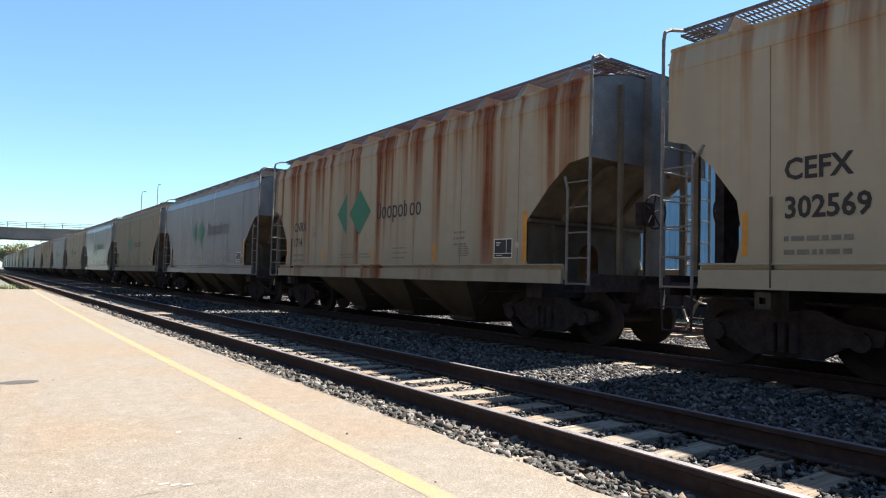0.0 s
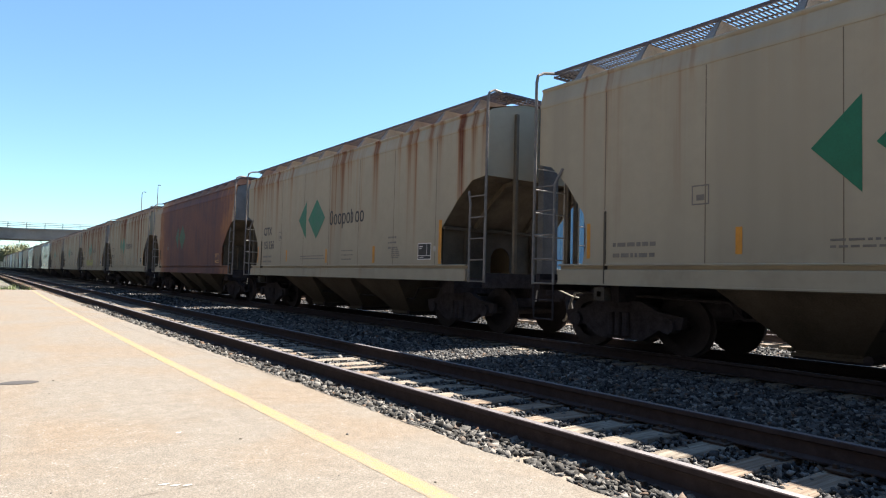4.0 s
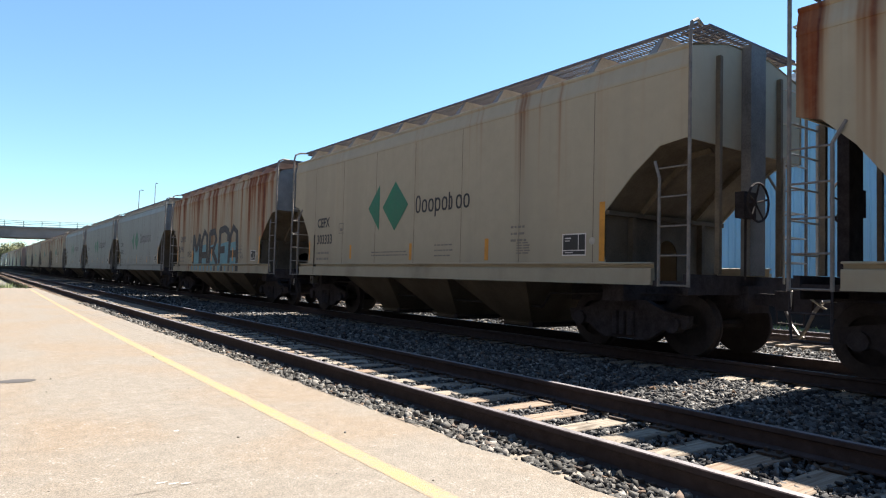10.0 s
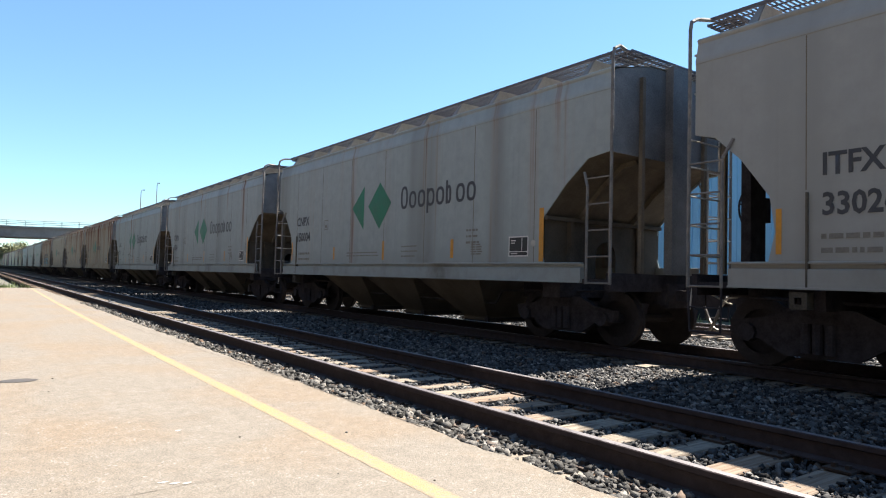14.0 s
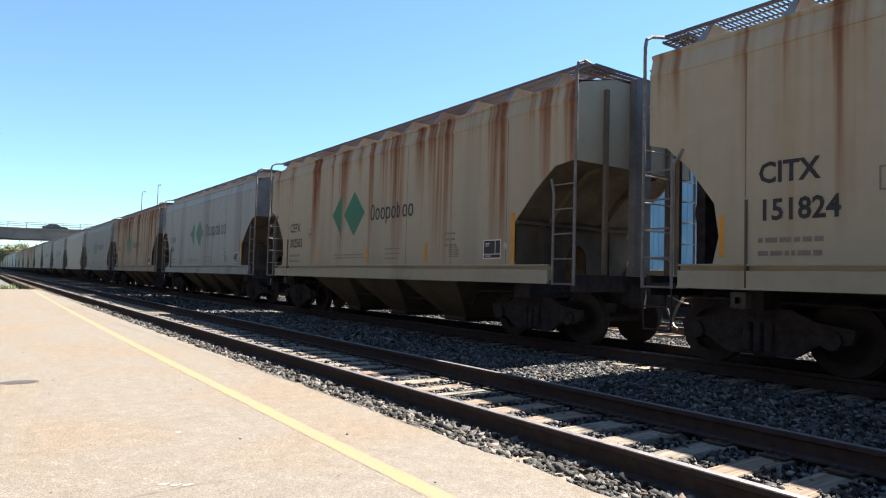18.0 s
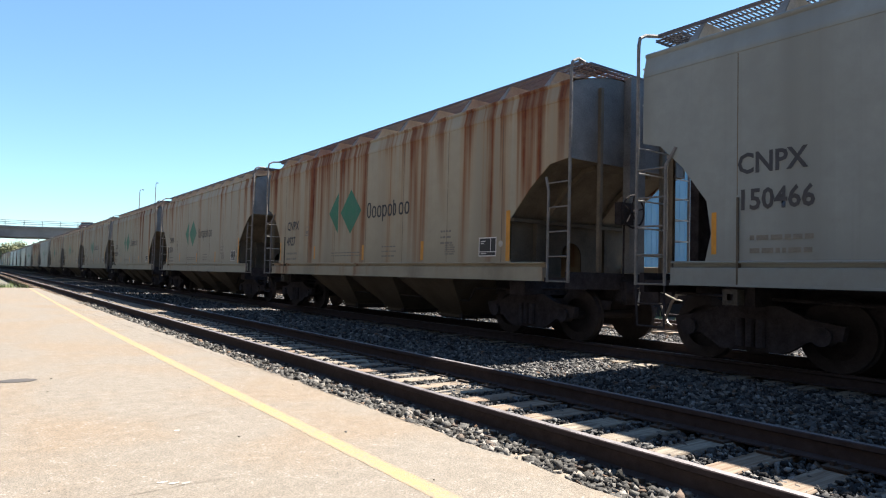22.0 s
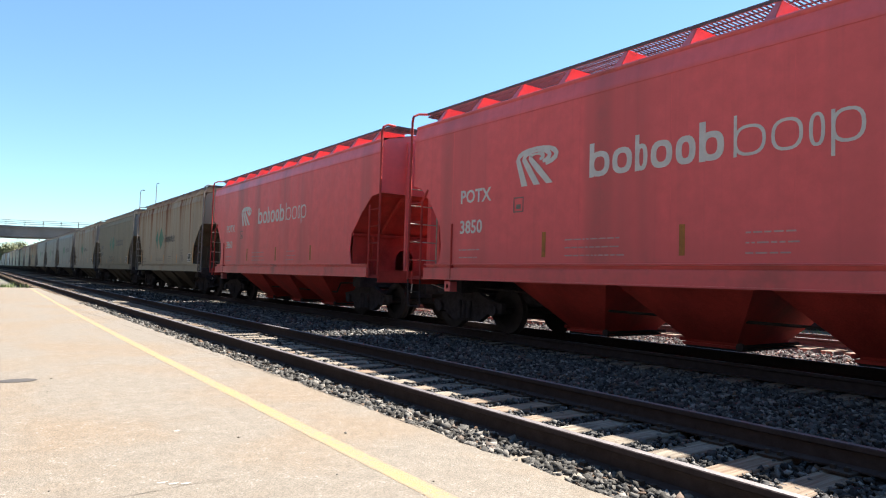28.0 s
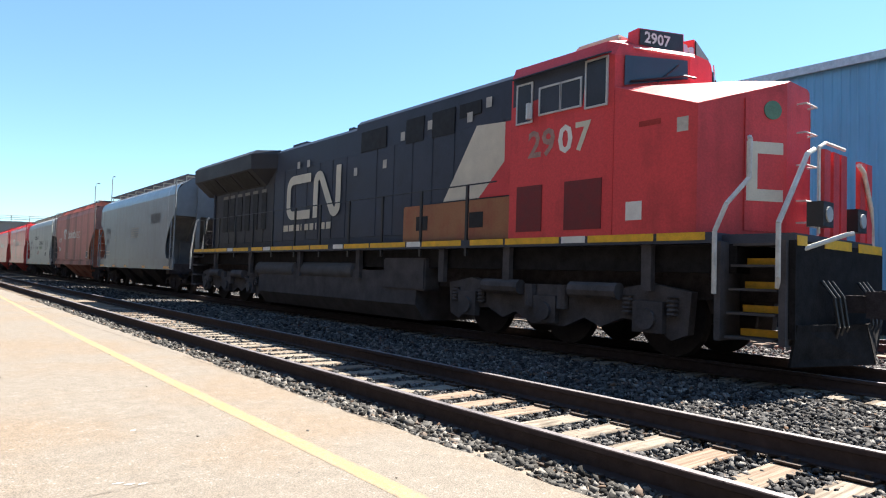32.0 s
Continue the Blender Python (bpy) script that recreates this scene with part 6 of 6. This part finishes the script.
        for y in (-1.0, 1.0):
            bm = bmesh.new()
            rod(bm, (-1.40, y - 0.45, 0.92), (-1.40, y + 0.45, 0.92), 0.13, 10)
            part("brake_cylinder", bm, truck_m, truck)
        for y in (-0.35, 0.35):
            bm = bmesh.new()
            rod(bm, (-1.36, y, 0.60), (-1.36, y, 0.98), 0.10, 10)
            part("spring", bm, truck_m, truck)
    return loco


def front_strip():
    bm = bmesh.new()
    for x0, x1 in ((-1.42, -1.15), (-0.62, 0.25), (0.5, 1.4)):
        loco_box(bm, x0, x1, 21.682, 21.69, 1.56, 1.68)
    return bm


# ---- the train ----
CAR = 14.7434


def travel(t):
    """How far along the leading end of car 0 stands at t seconds."""
    return 5.642 + 19.1211 * t - 0.0115927 * t * t - 0.00017291 * t ** 3


def cars():
    """Cars by their order: (paint, style, lettering, label)."""
    g = "grey covered hopper car with green diamond emblem"
    b = "beige covered hopper car with green diamond emblem and rust runs"
    far = ["beige", "grey", "beige_light", "beige", "grey_run", "olive", "beige", "pale", "beige", "beige_heavy"]
    known = {
        -5: ("beige_light", 1, ()), -4: ("blue_grey", 2, ()), -3: ("olive", 1, ()), -2: ("blue_grey", 2, ()), -1: ("beige_heavy", 1, ("CNRX", "1714")),
        0: ("beige", 1, ("CEFX", "302569")), 1: ("beige_heavy", 1, ("CEFX", "302759")), 2: ("beige", 1, ("CITX", "151221")), 3: ("rusted", 1, ()),
        4: ("beige", 1, ("CITX", "151156")), 5: ("beige_light", 1, ()), 6: ("beige", 1, ("CITX", "")), 7: ("beige", 1, ("CEFX", "302241")), 8: ("grey", 2, ("CNPX", "1102")),
        9: ("grey", 2, ("CNPX", "1101")), 10: ("grey", 2, ("CNPX", "150302")), 11: ("beige_heavy", 0, ("CNPX", "8961")), 12: ("beige_light", 1, ("CEFX", "303333")),
        13: ("beige", 1, ("CNPX", "4451")), 14: ("beige_heavy", 1, ("CNPX", "3862")), 15: ("grey_run", 2, ("CNPX", "1196")), 16: ("grey_run", 2, ("CNPX", "1500")),
        17: ("grey_run", 2, ("CNPX", "150004")), 18: ("white_grey", 0, ("ITFX", "330268")), 19: ("grey", 2, ("CNPX", "")), 20: ("beige_heavy", 1, ("CNPX", "")),
        21: ("grey_run", 2, ("CNPX", "1476")), 22: ("beige", 1, ("CEFX", "302583")), 23: ("beige", 1, ("CITX", "151824")), 24: ("pale", 1, ("CITX", "151138")),
        25: ("pale", 1, ("CEFX", "302904")), 26: ("pale", 1, ("CNPX", "3518")), 27: ("beige_heavy", 1, ("CNPX", "4927")), 28: ("grey", 2, ("CNPX", "150466")),
        29: ("grey", 2, ("CNPX", "150321")), 30: ("grey", 2, ("CNPX", "150519")), 31: ("pale", 1, ("CITX", "151710")), 32: ("olive", 2, ("CNPX", "150253")), 33: ("beige", 1, ()),
        34: ("red", 3, ("POTX", "3860")), 35: ("red", 3, ("POTX", "3850")), 37: ("faded_red", 3, ("POTX", "1338"))}
    for k in range(-18, 38):
        if k == 36:
            continue
        paint, style, nums = known.get(k, (far[k % len(far)], 1, ()))
        yield k, paint, style, nums


TRAIN = {}


def build_sky_blocker():
    """A plain unseen wall, added behind the camera to hold back sky light."""
    bm = bmesh.new()
    box(bm, -8.0, -7.0, -60.0, 140.0, -0.5, 13.0)
    wall = new("wall_station", made("wall_station", bm, plain("dark grey wall", (0.026, 0.027, 0.030), 0.9, 0.0, 0.3, 5.0)))
    tagged(wall, "plain dark grey unseen wall added to hold back sky light", "wall", kind="structure")


def build_train():
    hopper_parts()
    bm = bmesh.new()
    box(bm, -1.05, 1.05, -0.20, 0.20, 0.42, 0.72)
    A["bolster"] = made("bolster", bm, M_UNDER)
    names = {"beige_heavy": "beige covered hopper car with heavy rust runs", "beige": "beige covered hopper car with rust runs", "beige_light": "beige covered hopper car with faint rust runs",
             "pale": "pale covered hopper car with rust runs from the roof", "grey": "clean grey covered hopper car", "grey_run": "grey covered hopper car with a few brown runs",
             "olive": "dirty olive grey covered hopper car", "white_grey": "plain pale grey covered hopper car without an emblem", "blue_grey": "blue-grey covered hopper car",
             "red": "bright red covered hopper car with white lettering", "faded_red": "faded red covered hopper car with white lettering", "rusted": "covered hopper car rusted dark brown all over"}
    tails = {0: "", 1: ", green emblem", 2: ", large green emblem", 3: ""}
    for k, paint, style, nums in cars():
        TRAIN[k] = hopper(paint, k, nums, names[paint] + tails[style], style, style in (1, 2))


    for k in (34, 35, 37):
        red_marks(TRAIN[k])
    c = TRAIN[36] = round_hopper("cream_grey", ("SHQX", "3599"), "pale grey round-shouldered hopper car with black lettering", 1.80)
    block_word(c, M_CHAR, 4.3, 3.0, 0.26, (0.42, 0.30, 0.17, 0.10, 0.30, 0.44), 0.16, 0.22, tall=(0,), drop=(1,))
    part("lettering", word("Wholesale", 0.29, 1.06), M_CHAR, c, at=pose(-1.607, HALF - 5.0, 2.22))
    part("lettering", word("GROWING", 0.42, 1.0), M_CHAR, c, at=pose(-1.607, HALF - 6.92, 2.54))
    part("lettering", word("together", 0.42, 1.1), plain("faded green lettering", (0.20, 0.30, 0.18), 0.6), c, at=pose(-1.607, HALF - 6.96, 2.20))
    part("small_print", mark_shapes(31, 10.0, 11.5, 2.76, 0.032, 9, 0.078), M_FAINT, c)
    part("small_print", mark_shapes(32, 5.9, 6.9, 2.0, 0.04, 4, 0.07), plain("faded red print", (0.40, 0.16, 0.13), 0.6), c)
    part("data_box", bars([(10.05, 10.62, 1.60, 1.92)]), M_BLACK, c)
    part("data_box_frame", bars([(10.03, 10.64, 1.58, 1.60), (10.03, 10.64, 1.92, 1.94), (10.03, 10.05, 1.6, 1.92), (10.62, 10.64, 1.6, 1.92), (10.05, 10.62, 1.68, 1.695), (10.33, 10.345, 1.7, 1.92)], -1.608), M_WHITE, c)
    c = TRAIN[38] = round_hopper("blue_grey", ("PDTX", "4496"), "blue-grey round-shouldered hopper car with dark block lettering", 1.55)
    block_word(c, M_CHAR, 9.82, 2.88, 0.46, (0.36, 0.34, 0.28, 0.34), 0.26, 0.08)
    part("small_print", mark_shapes(41, 6.6, 8.0, 2.78, 0.045, 5, 0.1), M_FAINT, c)
    TRAIN["loco"] = build_loco()


    graffiti()


def ribbon(pts, w, x=-1.607):
    """A painted stroke along (d, z) points."""
    bm = bmesh.new()
    va, vb = [], []
    for i, (d, z) in enumerate(pts):
        p, q = pts[max(i - 1, 0)], pts[min(i + 1, len(pts) - 1)]
        n = Vector((q[0] - p[0], q[1] - p[1]))
        n = n.normalized() if n.length > 1e-6 else Vector((1, 0))
        va.append(bm.verts.new((x, HALF - d + n.y * w / 2, z + n.x * w / 2)))
        vb.append(bm.verts.new((x, HALF - d - n.y * w / 2, z - n.x * w / 2)))
    for i in range(len(pts) - 1):
        bm.faces.new((va[i], va[i + 1], vb[i + 1], vb[i]))
    return bm


def scrawl(car, seed, d0, d1, z0, z1, mat, loops=9, w=0.022):
    r = random.Random(seed)
    pts, n = [], loops * 8
    a = r.uniform(0, 6)
    for i in range(n):
        f = i / (n - 1)
        d = d0 + (d1 - d0) * f + 0.10 * math.sin(a + i * 0.9) + r.uniform(-0.02, 0.02)
        z = (z0 + z1) / 2 + (z1 - z0) / 2 * math.sin(i * 0.8 + 1.5 * math.sin(i * 0.23 + a)) * r.uniform(0.55, 1.0)
        pts.append((d, z))
    part("graffiti", ribbon(pts, w, -1.609), mat, car, "looping sprayed scrawl")


def graffiti():
    spray = plain("sprayed black paint", (0.018, 0.018, 0.022), 0.55, 0.0, 0.3)
    cyan = plain("sprayed pale blue paint", (0.13, 0.30, 0.36), 0.6, 0.0, 0.3, 3.0)
    chalk = plain("white chalk paint", (0.80, 0.80, 0.82), 0.8, 0.0, 0.25, 20.0)
    lime = plain("faded yellow-green spray", (0.38, 0.36, 0.14), 0.8, 0.0, 0.2, 2.0)
    # large piece: five black sprayed letters over pale blue, running down onto the sill
    c = TRAIN[11]
    glyphs = {"M": (((0.05, 0.0), (0.08, 1.0)), ((0.08, 0.98), (0.5, 0.42)), ((0.5, 0.42), (0.86, 1.0)), ((0.86, 1.0), (0.95, 0.0))),
              "A": (((0.04, 0.0), (0.10, 0.72), (0.45, 1.0), (0.82, 0.86), (0.92, 0.0)), ((0.12, 0.26), (0.86, 0.26))),
              "R": (((0.08, 0.0), (0.12, 1.0)), ((0.12, 0.96), (0.62, 1.0), (0.80, 0.74), (0.55, 0.44), (0.14, 0.40)), ((0.40, 0.42), (0.95, 0.0))),
              "E": (((0.08, 0.0), (0.10, 1.0)), ((0.08, 0.94), (0.55, 1.0), (0.92, 0.88)), ((0.92, 0.9), (0.88, 0.62)), ((0.1, 0.38), (0.6, 0.40)))}
    for ch, d0, d1, top in (("M", 3.85, 5.0, 2.62), ("A", 5.08, 6.08, 2.70), ("R", 6.16, 7.42, 2.66), ("E", 7.48, 8.78, 2.72), ("A", 8.72, 9.80, 2.72)):
        w, h = d1 - d0, top - 1.38
        part("graffiti", ribbon([(d0 + 0.55 * w, 1.335), (d0 + 0.5 * w, 1.34 + 0.62 * h)], w * 0.96, -1.607), cyan, c, "pale blue sprayed fill")
        for i, stroke in enumerate(glyphs[ch]):
            part("graffiti", ribbon([(d0 + p * w, 1.38 + q * h) for p, q in stroke], 0.27, -1.611 - 0.002 * i - (0.001 if ch == "A" else 0.0)), spray, c, "black sprayed letter stroke")
    r = random.Random(4)
    d = 3.8
    while d < 9.8:
        w = r.uniform(0.1, 0.34)
        part("graffiti", ribbon([(d, 1.08), (d, 1.285)], w, -1.633), r.choice((cyan, cyan, spray)), c)
        d += w / 2 + r.uniform(0.18, 0.5)
    for d in (3.86, 6.62, 9.22):
        part("graffiti", ribbon([(d, 1.46), (d + 0.03, 1.96)], 0.10, -1.622), M_ORANGE, c)
    scrawl(c, 5, 3.0, 3.6, 1.62, 1.92, spray, 5)
    # light bulb in white lines
    c = TRAIN[7]
    ring = [(6.98 + 0.38 * math.cos(a) * (1 if math.sin(a) > -0.3 else 0.62), 2.12 + 0.42 * math.sin(a)) for a in [-1.1 - 0.2 * i for i in range(21)]]
    part("graffiti", ribbon(ring[::-1], 0.06, -1.612), chalk, c, "white line drawing of a light bulb")
    part("graffiti", ribbon([(6.82, 1.85), (6.86, 2.2), (6.95, 2.05), (7.05, 2.28), (7.08, 1.85)], 0.05, -1.612), chalk, c)
    for i in range(4):
        part("graffiti", ribbon([(6.80, 1.66 - 0.12 * i), (7.16, 1.62 - 0.12 * i)], 0.06, -1.612), chalk, c)
    part("graffiti", ribbon([(6.85, 1.15), (6.98, 1.24), (7.12, 1.15)], 0.04, -1.64), chalk, c)
    # faded patch, tags and scribbles
    c = TRAIN[1]
    part("graffiti", ribbon([(3.6 + 0.25 * i, 1.62 + 0.08 * math.sin(i * 1.9)) for i in range(16)], 0.46), lime, c, "faded yellow-green spray patch")
    part("graffiti", ribbon([(5.2, 1.70), (6.6, 1.74), (7.0, 1.70)], 0.05, -1.610), M_FAINT, c)
    scrawl(c, 8, 0.45, 0.85, 3.2, 3.7, M_FAINT, 5, 0.018)
    scrawl(TRAIN[24], 3, 2.75, 3.75, 1.42, 1.98, spray, 8)
    scrawl(TRAIN[24], 4, 3.2, 3.7, 1.2, 1.4, spray, 3)
    for d0, d1, z in ((3.0, 4.0, 1.95), (4.7, 5.5, 1.93), (5.5, 6.4, 1.82)):
        scrawl(TRAIN[15], int(d0 * 9), d0, d1, z - 0.06, z + 0.08, spray, 2, 0.022)
    scrawl(TRAIN[32], 12, 5.2, 7.4, 1.45, 1.95, spray, 7, 0.035)
    scrawl(TRAIN[14], 13, 3.2, 3.8, 1.5, 1.8, M_FAINT, 4, 0.02)


def motions():
    steps = [2.0 * i for i in range(17)]
    for k, car in TRAIN.items():
        base = 39 * CAR + LH if k == "loco" else k * CAR + HALF
        walk(car, [(t, pose(TRACK_2, travel(t) - base, 0)) for t in steps])
    for car, y, t0, x0, v in ROAD:
        # waits at the end of the deck, crosses it at even speed, and stops at its other end
        places = [-52.0, -10.0, 0.0, 8.0, 16.0, 24.0, 34.0, 60.0]
        places = places if v > 0 else places[::-1]
        rows = [(t0 + (x - x0) / v, x) for x in places]
        rows = [(0.0, places[0])] + [r for r in rows if 0.0 < r[0] < 32.0] + ([(32.0, places[-1])] if rows[-1][0] < 32.0 else [(32.0, x0 + v * (32.0 - t0))])
        walk(car, [(t, pose(x, y, deck_top(x), 0, 0, 0 if v > 0 else 180)) for t, x in rows])


build_ground()
build_platform()
bed_height = build_bed()
build_shed()
build_overpass()
build_traffic()
build_lamp(30.6, 162.0, 9.3, 10.0, 0.5)
build_lamp(34.3, 163.5, 9.4, 12.0, 0.2)
for i, (x, y, h) in enumerate(((9, 262, 9), (14, 280, 10), (20, 272, 10), (2, 290, 9), (27, 285, 11), (-5, 275, 8))):
    build_tree(x, y, h, 30 + i)
build_weeds()
build_sky_blocker()
build_platform_lamp()
build_train()
for name, x, label, near, y0, y1 in (("railway_track_1", TRACK_1, "empty railway track with rusty rails on weathered wooden ties", True, TIE_Y0, 150.0),
                                     ("railway_track_2", TRACK_2, "railway track under the freight train", False, TIE_Y0, 90.0),
                                     ("railway_track_3", TRACK_3, "third railway track beyond the train", False, TIE_Y0, 60.0)):
    build_track(name, x, label, near, y0, y1)
scatter_stones(bed_height, BALLAST, M_STONE, "ballast_stones", "loose grey crushed ballast stones between the rails", 5)
scatter_stones(bed_height, GRAVEL, M_GRAVEL, "edge_gravel", "dark brown gravel between platform edge and rail", 6)
motions()
